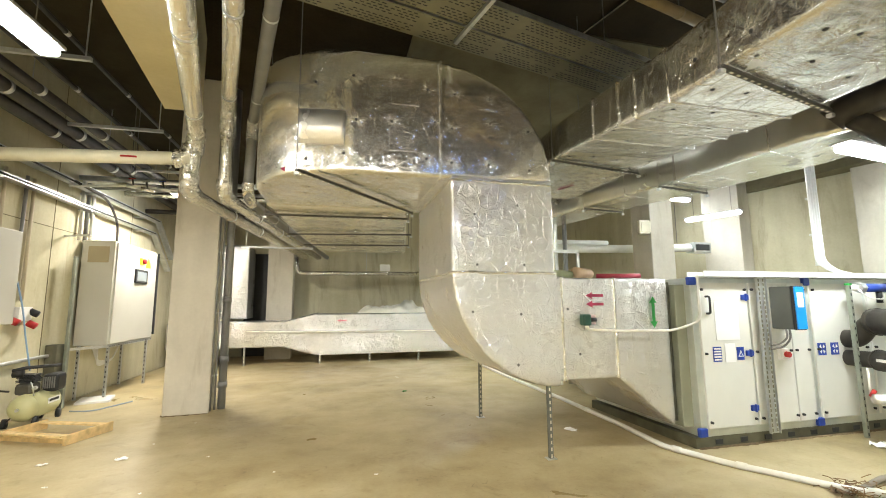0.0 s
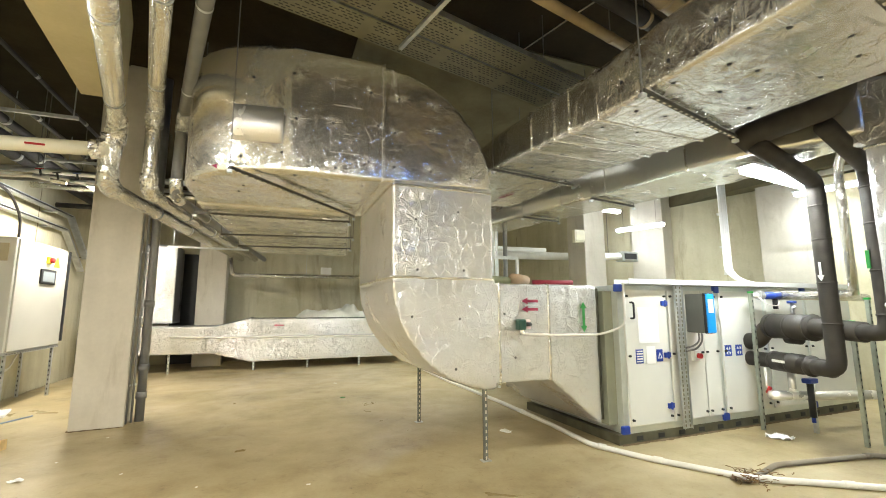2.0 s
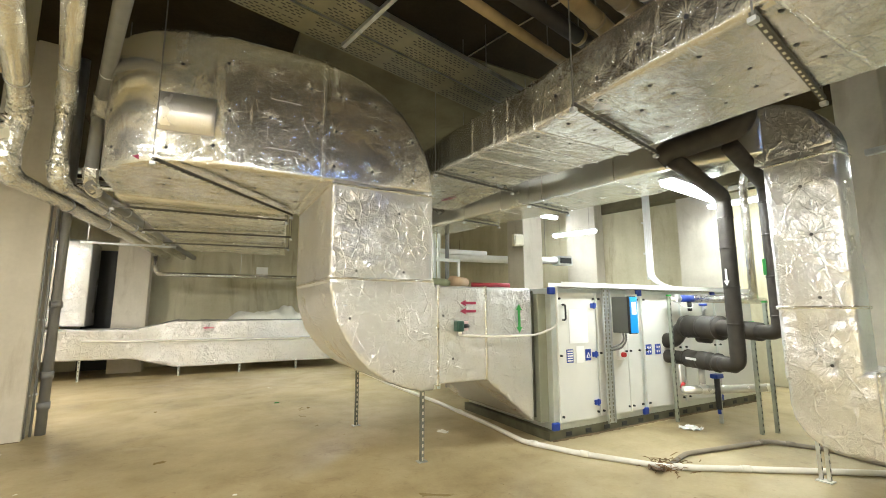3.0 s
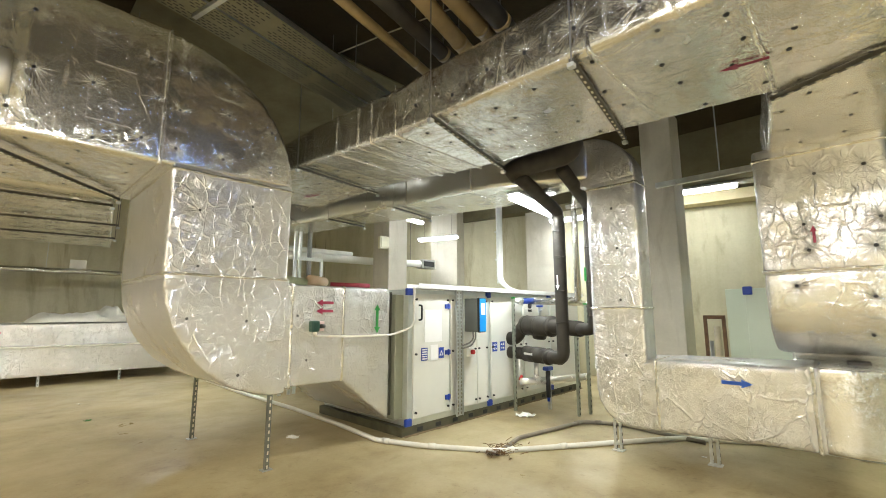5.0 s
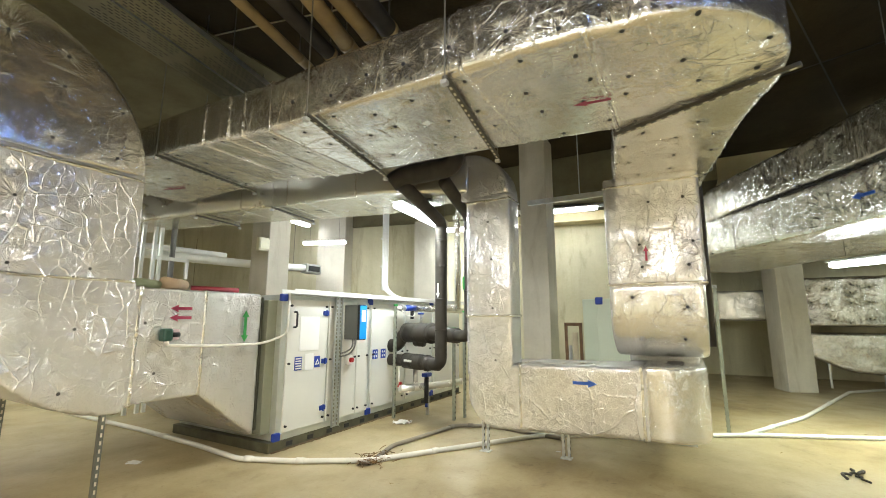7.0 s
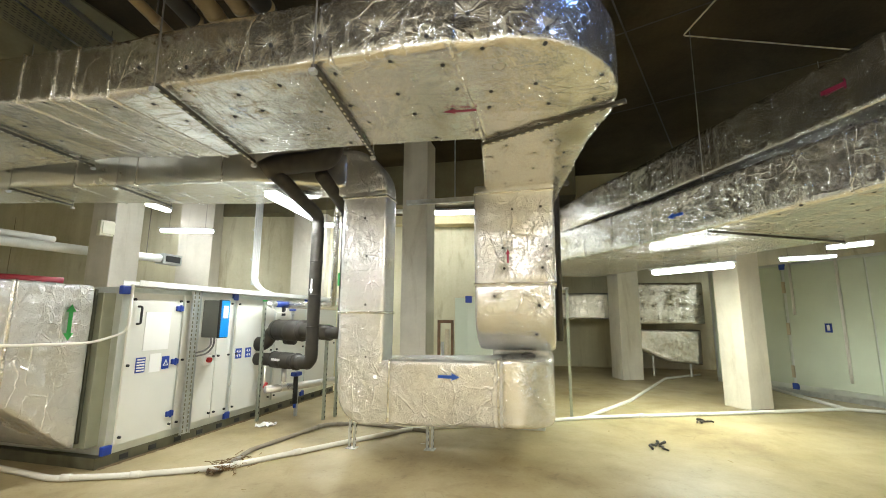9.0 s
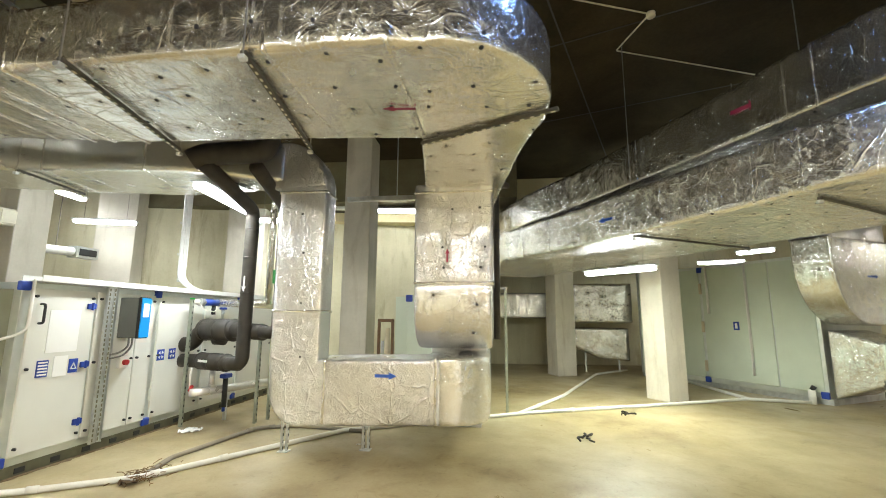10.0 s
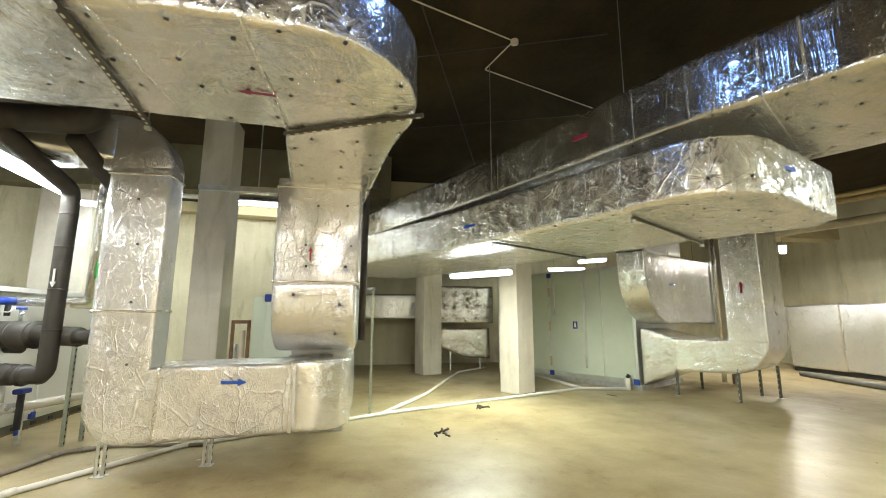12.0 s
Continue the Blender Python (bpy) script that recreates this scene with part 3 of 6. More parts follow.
tube_lamp((7.72, -2.05, 2.22), (6.82, -2.84, 2.22), LAMP, 600, False, colour=GREENISH)
tube_lamp((10.75, -6.04, 2.97), (10.22, -6.5, 2.97), LAMP, 560, colour=GREENISH)
tube_lamp((12.4, -5.9, 2.95), (12.1, -6.9, 2.95), LAMP, 420, colour=GREENISH)
tube_lamp((5.9, 6.2, 3.9), (6.3, 5.1, 3.9), LAMP, 95, colour=COLD)
tube_lamp((9.2, 4.9, 3.65), (9.4, 3.8, 3.65), LAMP, 95, colour=COLD)
tube_lamp((9.75, 1.2, 3.88), (9.62, 2.35, 3.93), LAMP, 60, colour=COLD)
tube_lamp((7.8, 8.5, 4.0), (8.45, 8.58, 4.06), LAMP, 20, colour=COLD)
# fittings overhead and behind, known from what they light and from their mirror images in the foil
tube_lamp((0.2, -0.25, 3.4), (0.45, 0.85, 3.4), LAMP, 250)
tube_lamp((-2.4, -1.9, 3.6), (-1.2, -2.0, 3.6), LAMP, 310)
tube_lamp((2.2, -6.6, 3.2), (3.2, -7.3, 3.2), LAMP, 420, colour=GREENISH)
tube_lamp((-2.9, 8.6, 3.6), (-2.9, 9.8, 3.6), LAMP, 500)
tube_lamp((2.6, 9.2, 3.2), (3.8, 9.3, 3.2), LAMP, 560, colour=COLD)
tube_lamp((9.4, -10.9, 3.3), (10.2, -11.8, 3.3), LAMP, 700)
tube_lamp((2.35, -1.85, 4.36), (2.46, -1.1, 4.36), "fluorescent lamp with a cold blue diffuser near the ceiling", 24, True, (0.3, 0.5, 1.0), TUBE_BLUE)


# ---- more builders ----
def obox(p, q, w, h, bevel=0.0, up=(0, 0, 1), bm=None):
    """A bar of section w by h from p to q."""
    p, q = Vector(p), Vector(q)
    t = (q - p).normalized()
    u = Vector(up)
    if abs(t.dot(u)) > 0.95:
        u = Vector((0, 1, 0))
    s = t.cross(u).normalized()
    u = s.cross(t)
    ln = (q - p).length
    b2 = box((-w / 2, 0, -h / 2), (w / 2, ln, h / 2), bevel)
    m = Matrix((s, t, u)).transposed().to_4x4()
    m.translation = p
    bmesh.ops.transform(b2, verts=b2.verts, matrix=m)
    return merge(bm, b2) if bm is not None else b2


def slotted(name, p, q, parent, w=0.041, h=0.041, up=(0, 0, 1), pitch=0.075, faces=(-1,), label="", steel=None, hole=None):
    """A galvanised strut with a row of dark slots along the faces across 'up'."""
    ob = part(name, obox(p, q, w, h, 0.003, up), steel or GALV, parent, label)
    p, q = Vector(p), Vector(q)
    t = (q - p).normalized()
    u = Vector(up)
    if abs(t.dot(u)) > 0.95:
        u = Vector((0, 1, 0))
    s = t.cross(u).normalized()
    u = s.cross(t)
    bm = bmesh.new()
    n = int((q - p).length / pitch)
    for f in faces:
        for i in range(n):
            c = p + t * (i + 0.5) * (q - p).length / n + u * f * (h / 2 + 0.0005)
            obox(c - t * 0.016, c + t * 0.016, 0.014, 0.003, 0, u, bm)
    tagged(part("slotted_face", bm, hole or DARK, ob), kind="stuff")
    return ob


def arrow_bm(length, width):
    bm = bmesh.new()
    h = width / 2
    pts = [(-length / 2, -h * 0.4), (length * 0.15, -h * 0.4), (length * 0.12, -h), (length / 2, 0), (length * 0.12, h), (length * 0.15, h * 0.4), (-length / 2, h * 0.4)]
    a = [bm.verts.new((x, y, 0)) for x, y in pts]
    b = [bm.verts.new((x, y, 0.003)) for x, y in pts]
    bm.faces.new(b)
    bm.faces.new(a[::-1])
    for i in range(len(pts)):
        bm.faces.new((a[i], a[(i + 1) % 7], b[(i + 1) % 7], b[i]))
    return bm


def arrow(at, along, out, length, width, material, parent, label, double=False):
    """A flow arrow stuck on a duct: along its direction, out of the face."""
    t, n = Vector(along).normalized(), Vector(out).normalized()
    s = n.cross(t)
    m = Matrix((t, s, n)).transposed().to_4x4()
    m.translation = Vector(at) + n * 0.012
    bm = arrow_bm(length, width)
    if double:
        k, h, c = length * 0.85, width / 2, length * 0.35
        bm = prism([(-k, 0), (-k + c, -h), (-k + c, -h * 0.4), (k - c, -h * 0.4), (k - c, -h), (k, 0), (k - c, h), (k - c, h * 0.4), (-k + c, h * 0.4), (-k + c, h)], 0, 0.003)
    bmesh.ops.transform(bm, verts=bm.verts, matrix=m)
    return part("flow_arrow", bm, material, parent, label)


def hanger(p, q, z, label="dark perforated steel hanger rail under a duct", rods=True, top=None):
    e = thing("duct_hanger", ((p[0] + q[0]) / 2, (p[1] + q[1]) / 2, z), label, "hanger", "duct hangers")
    slotted("rail", (*p, z), (*q, z), e, w=0.034, h=0.026, faces=(-1,), steel=RAIL, hole=SLOT)
    if rods:
        for r in (p, q):
            part("rod", pipe([(r[0], r[1], z - 0.03), (r[0], r[1], top or CEIL)], 0.0055, sides=6), ROD, e)
            part("nut", box((r[0] - 0.02, r[1] - 0.02, z - 0.05), (r[0] + 0.02, r[1] + 0.02, z - 0.022), 0.004), GALV, e)
    return e


def loft_pipe(name, pts, r, material, label, category="pipe", bend=0.12, group="", collars=(), kind=""):
    e = thing(name, pts[0], label, category, group, kind)
    part("run", pipe(pts, r, bend), material, e, "", True)
    return e


def ring(at, axis, r, w, material, parent, name="collar"):
    t = Vector(axis).normalized()
    return part(name, pipe([Vector(at) - t * w / 2, Vector(at) + t * w / 2], r, sides=16), material, parent, "", True)


def wrap(corner, before, after, r, reach, parent, label="crumpled foil tape wrap"):
    """Crumpled tape round a pipe's corner."""
    c = Vector(corner)
    p, q = c + (Vector(before) - c).normalized() * reach, c + (Vector(after) - c).normalized() * reach
    path = []
    for i in range(19):
        t = i / 18
        path.append((1 - t) ** 2 * p + 2 * t * (1 - t) * c + t * t * q)
    bm = pipe(path, r, 0.001, 22)
    for v in bm.verts:
        n = noise.noise_vector(v.co * 16) * 0.013 * r / 0.08 + noise.noise_vector(v.co * 45) * 0.006
        v.co += n
    return part("elbow_wrap", bm, TAPE, parent, label, False)


# raised seams where duct lengths meet
def rumpled(bm, amount=0.006):
    """Cuts long edges and shakes the points a little, like hand-laid tape."""
    for _ in range(3):
        es = [e for e in bm.edges if e.calc_length() > 0.12]
        if es:
            bmesh.ops.subdivide_edges(bm, edges=es, cuts=2, use_grid_fill=True)
    for v in bm.verts:
        v.co += noise.noise_vector(v.co * 7) * amount
    return bm


def seam(lo, hi, parent):
    k = min(range(3), key=lambda i: hi[i] - lo[i])
    lo, hi = list(lo), list(hi)
    mid = (lo[k] + hi[k]) / 2
    lo[k], hi[k] = mid - 0.016, mid + 0.016
    for i in range(3):
        if i != k:
            lo[i], hi[i] = lo[i] + 0.004, hi[i] - 0.004
    return part("seam_band", rumpled(box(lo, hi, 0.012)), TAPE, parent, "", True)


seam((2.285, 0.72, 2.938), (3.5, 0.79, 3.382), over)
seam((2.285, 2.4, 2.938), (3.44, 2.47, 3.382), over)
for k in (0.22, 0.36, 0.62):
    y = 2.42 + 1.83 * k
    seam((2.29 + 0.25 * k, y, 2.94 + 0.3 * k), (3.44 + 0.39 * k, y + 0.07, 3.382 + 0.3 * k), over)
seam((2.3, 0.02, 2.938), (3.6, 0.08, 3.392), over)
seam((4.89, -0.51, 1.83), (5.6, 0.39, 1.87), over)
seam((4.89, -0.51, 2.86), (5.6, 0.39, 2.9), over)
seam((0.97, 4.02, 2.76), (1.03, 5.7, 4.045), goose)
seam((1.09, 4.018, 1.80), (2.235, 5.7, 1.86), goose)
seam((1.09, 4.018, 2.74), (2.235, 5.7, 2.79), goose)
seam((2.26, 4.018, 0.725), (2.31, 5.7, 1.80), goose)
seam((2.88, 4.012, 0.74), (2.93, 5.7, 1.80), goose)
seam((4.858, 1.41, 1.52), (5.21, 2.01, 1.56), uduct)
seam((4.858, 1.41, 2.90), (5.21, 2.01, 2.95), uduct)
seam((4.858, 1.32, 0.34), (5.5, 1.37, 1.02), uduct)
seam((4.858, 0.1, 0.35), (5.5, 0.15, 1.05), uduct)

# folds round the high run, square to its near edge
for x, y, turn in ((4.3, 3.3, 10), (4.22, 4.1, 9), (4.17, 4.42, 10), (4.02, 5.2, 11)):
    part("seam_band", rumpled(box((x - 0.003, y - 0.009, 3.055), (x + 0.85, y + 0.009, 3.502), 0.006, turn, (x, y, 0)), 0.005), TAPE, uduct, "", True)


def twin_seam(line, x, z0, z1, parent, depth=1.6):
    """A taped band round the near face and the underside where the duct's line passes x."""
    for p, q in zip(line, line[1:]):
        if q[0] <= x <= p[0]:
            k = (p[0] - x) / (p[0] - q[0])
            y, turn = p[1] + k * (q[1] - p[1]), math.degrees(math.atan2(p[1] - q[1], p[0] - q[0]))
            bm = box((x - 0.009, y - depth, z0 - 0.003), (x + 0.009, y + 0.004, z1 + 0.002), 0.006, turn, (x, y, 0))
            return part("seam_band", rumpled(bm, 0.004), TAPE, parent, "", True)


for x in (7.62, 7.05, 6.6, 5.62, 5.22, 4.32, 3.93):
    twin_seam(LOW_LINE, x, 2.5, 3.05, twin_low)
for x in (7.48, 7.04, 5.66, 3.8, 2.88):
    twin_seam(UP_LINE, x, 3.16, 3.72, twin_up)

for d, o, l, mtl, lab in (((-1, 0, 0), (2.65, 4.02, 1.6), 0.21, RED_TAPE, "dark red arrow"), ((-1, 0, 0), (2.65, 4.02, 1.51), 0.21, RED_TAPE, "dark red arrow"), ((-1, 0, 0), (-0.46, 4.28, 2.83), 0.16, RED_TAPE, "red arrow")):
    arrow(o, d, (0, -1, 0) if o[0] > 0 else (-0.6, -0.8, 0), l, 0.075, mtl, goose, lab)
arrow((3.36, 4.01, 1.42), (0, 0, -1), (0, -1, 0), 0.2, 0.09, GREEN_TAPE, goose, "green double arrow", True)
arrow((3.03, 0.14, 2.95), (-0.1, 1, 0), (0, 0, -1), 0.24, 0.07, RED_TAPE, over, "dark red arrow")
arrow((3.3, 5.6, 3.25), (-0.3, 1, 0), (0, 0, -1), 0.34, 0.07, RED_TAPE, over, "dark red arrow")
arrow((4.88, 0.0, 2.15), (0, 0, 1), (-1, 0, 0), 0.15, 0.05, RED_TAPE, over, "small red arrow")
arrow((4.85, 0.65, 0.86), (0, -1, 0), (-1, 0, 0), 0.24, 0.08, BLUE_TAPE, uduct, "blue arrow")

# square repair patches on the bend
def patch(cx, cy, cz, turn, lean, w, h):
    bm = box((-w / 2, -0.002, -h / 2), (w / 2, 0.002, h / 2))
    m = Matrix.Translation((cx, cy, cz)) @ Matrix.Rotation(radians(turn), 4, "Z") @ Matrix.Rotation(radians(lean), 4, "X")
    bmesh.ops.transform(bm, verts=bm.verts, matrix=m)
    return part("repair_patch", bm, CRUMPLED, goose, "square foil repair patch")


patch(0.64, 4.022, 3.63, 0, 0, 0.28, 0.26)
patch(0.62, 4.022, 3.14, 0, 0, 0.28, 0.24)
bm = bmesh.new()
rows = []
for i in range(13):
    x = -0.38 + 0.43 * i / 12
    y = 4.03 + 0.4 * (5.05 - math.sqrt(1 - (x - 0.12) ** 2) - 4.05)
    rows.append([bm.verts.new((x, y - d, z)) for z, d in ((3.04, -0.02), (3.2, 0.008), (3.36, 0.036))])
for a, b in zip(rows, rows[1:]):
    for k in range(2):
        bm.faces.new((a[k], b[k], b[k + 1], a[k + 1]))
bmesh.ops.recalc_face_normals(bm, faces=bm.faces[:])
bmesh.ops.solidify(bm, geom=bm.faces[:], thickness=0.003)
part("repair_patch", bm, PATCH, goose, "square foil repair patch", True)

# hangers
hanger((2.2, 1.92), (3.52, 2.22), 2.92)
hanger((2.26, 0.84), (3.6, 1.05), 2.92)
hanger((2.5, 4.5), (3.88, 4.72), 3.225)
hanger((3.14, -0.98), (3.64, 0.08), 2.93, rods=False)
hanger((-0.36, 3.9), (0.97, 5.52), 2.72)
hanger((-0.92, 5.94), (0.97, 5.86), 2.71)
hanger((-0.78, 7.5), (1.24, 7.15), 2.70)
hanger((-0.62, 8.8), (1.42, 8.5), 2.70)
hanger((4.08, 4.6), (5.0, 4.75), 3.03)
hanger((3.85, 6.0), (4.65, 6.1), 3.03)
hanger((4.05, -3.2), (5.2, -4.95), 2.475)
hanger((5.62, -2.2), (6.75, -4.1), 2.475)

# posts under the gooseneck
for x, y, h in ((2.11, 4.06, 0.76), (1.95, 5.72, 0.92)):
    e = thing("duct_post", (x, y, 0), "slotted galvanised post carrying the gooseneck duct", "post", "duct posts")
    slotted("upright", (x, y, 0), (x, y, h), e, faces=(-1, 1), pitch=0.06, steel=POST, hole=SLOT)
    part("foot", box((x - 0.05, y - 0.04, 0), (x + 0.05, y + 0.04, 0.008)), GALV, e)
for x, y in ((5.04, 1.84), (5.22, 0.96)):
    e = thing("duct_post", (x, y, 0), "short slotted steel leg under the return duct", "post", "duct posts")
    for dx in (-0.03, 0.03):
        slotted("upright", (x, y + dx, 0), (x, y + dx, 0.42), e, w=0.02, h=0.03, faces=(-1,), pitch=0.06)
    part("foot", box((x - 0.05, y - 0.06, 0), (x + 0.05, y + 0.06, 0.008)), GALV, e)

# sensor with its white conduit on the gooseneck
sensor = thing("duct_sensor", (2.55, 4.0, 1.35), "green and white duct sensor with a white conduit", "sensor")
part("head", box((2.47, 3.93, 1.29), (2.56, 4.03, 1.41), 0.02), painted("dark green cover", (0.02, 0.07, 0.05), 0.4), sensor, "dark green sensor head")
part("neck", pipe([(2.555, 3.965, 1.35), (2.63, 3.97, 1.35)], 0.022), DARK, sensor, "black cable neck", True)
part("gland", pipe([(2.515, 3.965, 1.3), (2.53, 3.975, 1.25)], 0.02), WHITE_P, sensor, "white cable gland", True)
part("plate", box((2.565, 3.985, 1.3), (2.64, 4.02, 1.40), 0.006), painted("pale rose label", (0.48, 0.34, 0.36), 0.5), sensor, "pale rose plate")
part("conduit", pipe([(2.55, 3.99, 1.25), (2.9, 3.97, 1.23), (3.55, 3.95, 1.22), (3.84, 3.86, 1.32), (3.84, 3.86, 1.82)], 0.013, 0.1, 10), WHITE_P, sensor, "white plastic conduit", True)

# things lying on the lower duct
roll = loft_pipe("rolled_sheet", [(2.62, 4.3, 1.865), (2.95, 4.55, 1.865)], 0.06, painted("kraft paper roll", (0.42, 0.30, 0.18), 0.7), "brown rolled sheet lying on the duct", "roll")
redp = loft_pipe("red_tube", [(2.95, 4.4, 1.83), (3.4, 4.22, 1.825)], 0.03, painted("dull red plastic", (0.27, 0.02, 0.035), 0.45, 0.2), "red plastic tube lying on the duct", "tube")
loft_pipe("rolled_sheet", [(2.28, 4.25, 1.84), (2.42, 4.32, 1.85), (2.6, 4.36, 1.84)], 0.042, painted("green-grey roll", (0.22, 0.24, 0.13), 0.7), "green-grey roll lying on the duct", "roll")

# ---- air handling unit ----
AY = 3.90
ahu = thing("air_handling_unit", (3.78, AY, 0), "pale grey air handling unit with blue corner fittings", "air handler")
part("base_frame", box((3.7, AY + 0.01, 0), (8.4, 5.8, 0.11), 0.006), painted("dirty zinc base", (0.12, 0.115, 0.075), 0.5, 0.35, 7, 0.4), ahu, "dull steel base frame")
bm = bmesh.new()
for i in range(14):
    x = 3.95 + i * 0.33
    box((x, AY + 0.002, 0.03), (x + 0.09, AY + 0.012, 0.08), 0, bm=bm)
tagged(part("base_slot", bm, DARK, ahu), kind="stuff")
part("body", box((3.78, AY + 0.012, 0.11), (8.4, 5.8, 1.79), 0.006), ALU, ahu, "aluminium framed casing")
# olive tone paints the shade on the unit's end face
part("end_panel", box((3.65, AY + 0.1, 0.2), (3.79, 5.7, 1.72), 0.006), painted("shaded olive end frame", (0.30, 0.31, 0.23), 0.45, 0.15, 3, 0.3), ahu, "end frame with shade in its olive colour")
for nm, x0, x1 in (("door", 3.86, 4.52), ("door", 4.55, 5.11), ("panel", 5.125, 5.38), ("panel", 5.46, 6.30), ("panel", 6.38, 7.2), ("panel", 7.28, 8.32)):
    d = part(nm, box((x0, AY - 0.012, 0.19), (x1, AY + 0.016, 1.735), 0.006), PANEL, ahu)
    for zz in (0.26, 0.97, 1.66):
        for xx in (x0 + 0.035, x1 - 0.035):
            part("knob", pipe([(xx, AY - 0.012, zz), (xx, AY - 0.035, zz)], 0.014, sides=8), DARK, d)
for x, z in ((3.79, 1.755), (3.79, 0.16), (5.42, 1.755), (5.42, 0.16), (7.24, 1.755), (7.24, 0.16)):
    part("corner_cap", box((x - 0.05, AY - 0.022, z - 0.045), (x + 0.05, AY + 0.03, z + 0.045), 0.012), BLUE, ahu, "blue plastic corner cap")
for z in (1.575, 0.96, 0.375):
    bm = box((4.43, AY - 0.035, z - 0.03), (4.475, AY - 0.01, z + 0.03), 0.006)
    box((4.485, AY - 0.035, z - 0.03), (4.525, AY - 0.01, z + 0.03), 0.006, bm=bm)
    pip = pipe([(4.48, AY - 0.035, z - 0.04), (4.48, AY - 0.035, z + 0.04)], 0.012, sides=8)
    merge(bm, pip)
    part("hinge", bm, BLUE, ahu, "blue plastic hinge")
for x in (5.55, 5.75):
    sg = part("rating_sign", box((x - 0.06, AY - 0.018, 0.90), (x + 0.06, AY - 0.011, 1.04)), BLUE, ahu, "small blue sign with a white cross of bars")
    for dx, dz in ((0.028, 0.034), (-0.028, 0.034), (0.028, -0.034), (-0.028, -0.034)):
        part("mark", prism([(x + dx * 0.3, 0.97 + dz * 0.3), (x + dx * 1.5, 0.97 + dz * 0.7), (x + dx * 0.7, 0.97 + dz * 1.5)], AY - 0.021, AY - 0.0175, "y"), PAPER, sg)
part("handle", pipe([(3.95, AY - 0.01, 1.40), (3.95, AY - 0.065, 1.40), (3.95, AY - 0.065, 1.585), (3.95, AY - 0.01, 1.585)], 0.012, 0.03, 8), DARK, ahu, "black pull handle", True)
part("data_sheet", box((4.05, AY - 0.018, 1.11), (4.37, AY - 0.0118, 1.53)), PAPER, ahu, "white data sheet")
part("data_sheet", box((4.15, AY - 0.018, 0.87), (4.29, AY - 0.0118, 1.07)), PAPER, ahu, "small white data sheet")
lab = part("label", box((3.99, AY - 0.018, 0.88), (4.10, AY - 0.0118, 1.04)), BLUE, ahu, "blue label with pale bars")
for i in range(5):
    part("bar", box((4.0, AY - 0.021, 0.895 + i * 0.029), (4.09, AY - 0.0178, 0.91 + i * 0.029)), PAPER, lab)
sign = part("warning_sign", box((4.31, AY - 0.018, 0.89), (4.405, AY - 0.0118, 1.03)), BLUE, ahu, "blue sign with a white triangle")
part("triangle", prism([(4.323, 0.925), (4.393, 0.925), (4.358, 0.995)], AY - 0.022, AY - 0.0178, "y"), PAPER, sign)
part("triangle", prism([(4.34, 0.935), (4.376, 0.935), (4.358, 0.972)], AY - 0.024, AY - 0.0215, "y"), BLUE, sign)
isol = part("isolator", box((4.88, AY - 0.06, 0.87), (4.99, AY - 0.01, 1.0), 0.01), PAPER, ahu, "isolator switch with a red knob")
part("knob", pipe([(4.945, AY - 0.06, 0.935), (4.945, AY - 0.1, 0.935)], 0.032, sides=12), RED, isol, "red knob")
for x, z0, z1 in ((5.41, 1.36, 1.5), (5.41, 0.42, 0.56)):
    part("gauge_tube", pipe([(x, AY - 0.03, z0), (x, AY - 0.03, z1)], 0.012, sides=8), ALU, ahu)

drive = thing("frequency_drive", (4.9, AY - 0.2, 1.2), "dark grey and bright blue frequency drive on the unit's door", "drive")
part("case", box((4.84, AY - 0.25, 1.22), (4.99, AY - 0.012, 1.69), 0.012), painted("mid grey plastic", (0.13, 0.14, 0.13), 0.45), drive, "grey plastic case")
part("rim", box((4.838, AY - 0.285, 1.215), (4.99, AY - 0.25, 1.695), 0.01), DARK, drive, "dark front rim")
fr = part("front", box((4.846, AY - 0.298, 1.225), (4.984, AY - 0.285, 1.685), 0.005), CYAN, drive, "bright blue front cover")
part("keypad", box((4.87, AY - 0.304, 1.46), (4.955, AY - 0.297, 1.62), 0.003), PAPER, fr, "pale keypad")
for x, z in ((4.89, 1.04), (4.94, 1.0)):
    part("cable", pipe([(x, AY - 0.13, 1.23), (x, AY - 0.14, 1.12), (x - 0.06, AY - 0.1, z + 0.02), (4.72, AY - 0.08, z)], 0.011, 0.06, 8), GREY_P, drive, "grey cable", True)

TRAY = painted("weathered zinc tray", (0.20, 0.19, 0.125), 0.55, 0.15, 6, 0.15)
tray = thing("cable_tray", (4.74, AY - 0.06, 0.1), "upright perforated cable tray fixed to the unit's front", "cable tray", "cable trays")
bm = box((4.6, AY - 0.065, 0.11), (4.73, AY - 0.058, 1.80))
box((4.6, AY - 0.09, 0.11), (4.606, AY - 0.06, 1.8), bm=bm)
box((4.724, AY - 0.09, 0.11), (4.73, AY - 0.06, 1.8), bm=bm)
part("web", bm, GALV, tray)
slotted("slotted_strip", (4.632, AY - 0.07, 0.12), (4.632, AY - 0.07, 1.79), tray, w=0.03, h=0.008, up=(0, 1, 0), pitch=0.05, steel=GALV, hole=TRAY)
slotted("slotted_strip", (4.698, AY - 0.07, 0.12), (4.698, AY - 0.07, 1.79), tray, w=0.03, h=0.008, up=(0, 1, 0), pitch=0.05, steel=GALV, hole=TRAY)
toptray = thing("cable_tray", (3.85, AY - 0.05, 1.8), "white cable tray running along the unit's top edge", "cable tray", "cable trays")
bm = box((3.84, AY - 0.12, 1.80), (8.4, AY + 0.1, 1.806))
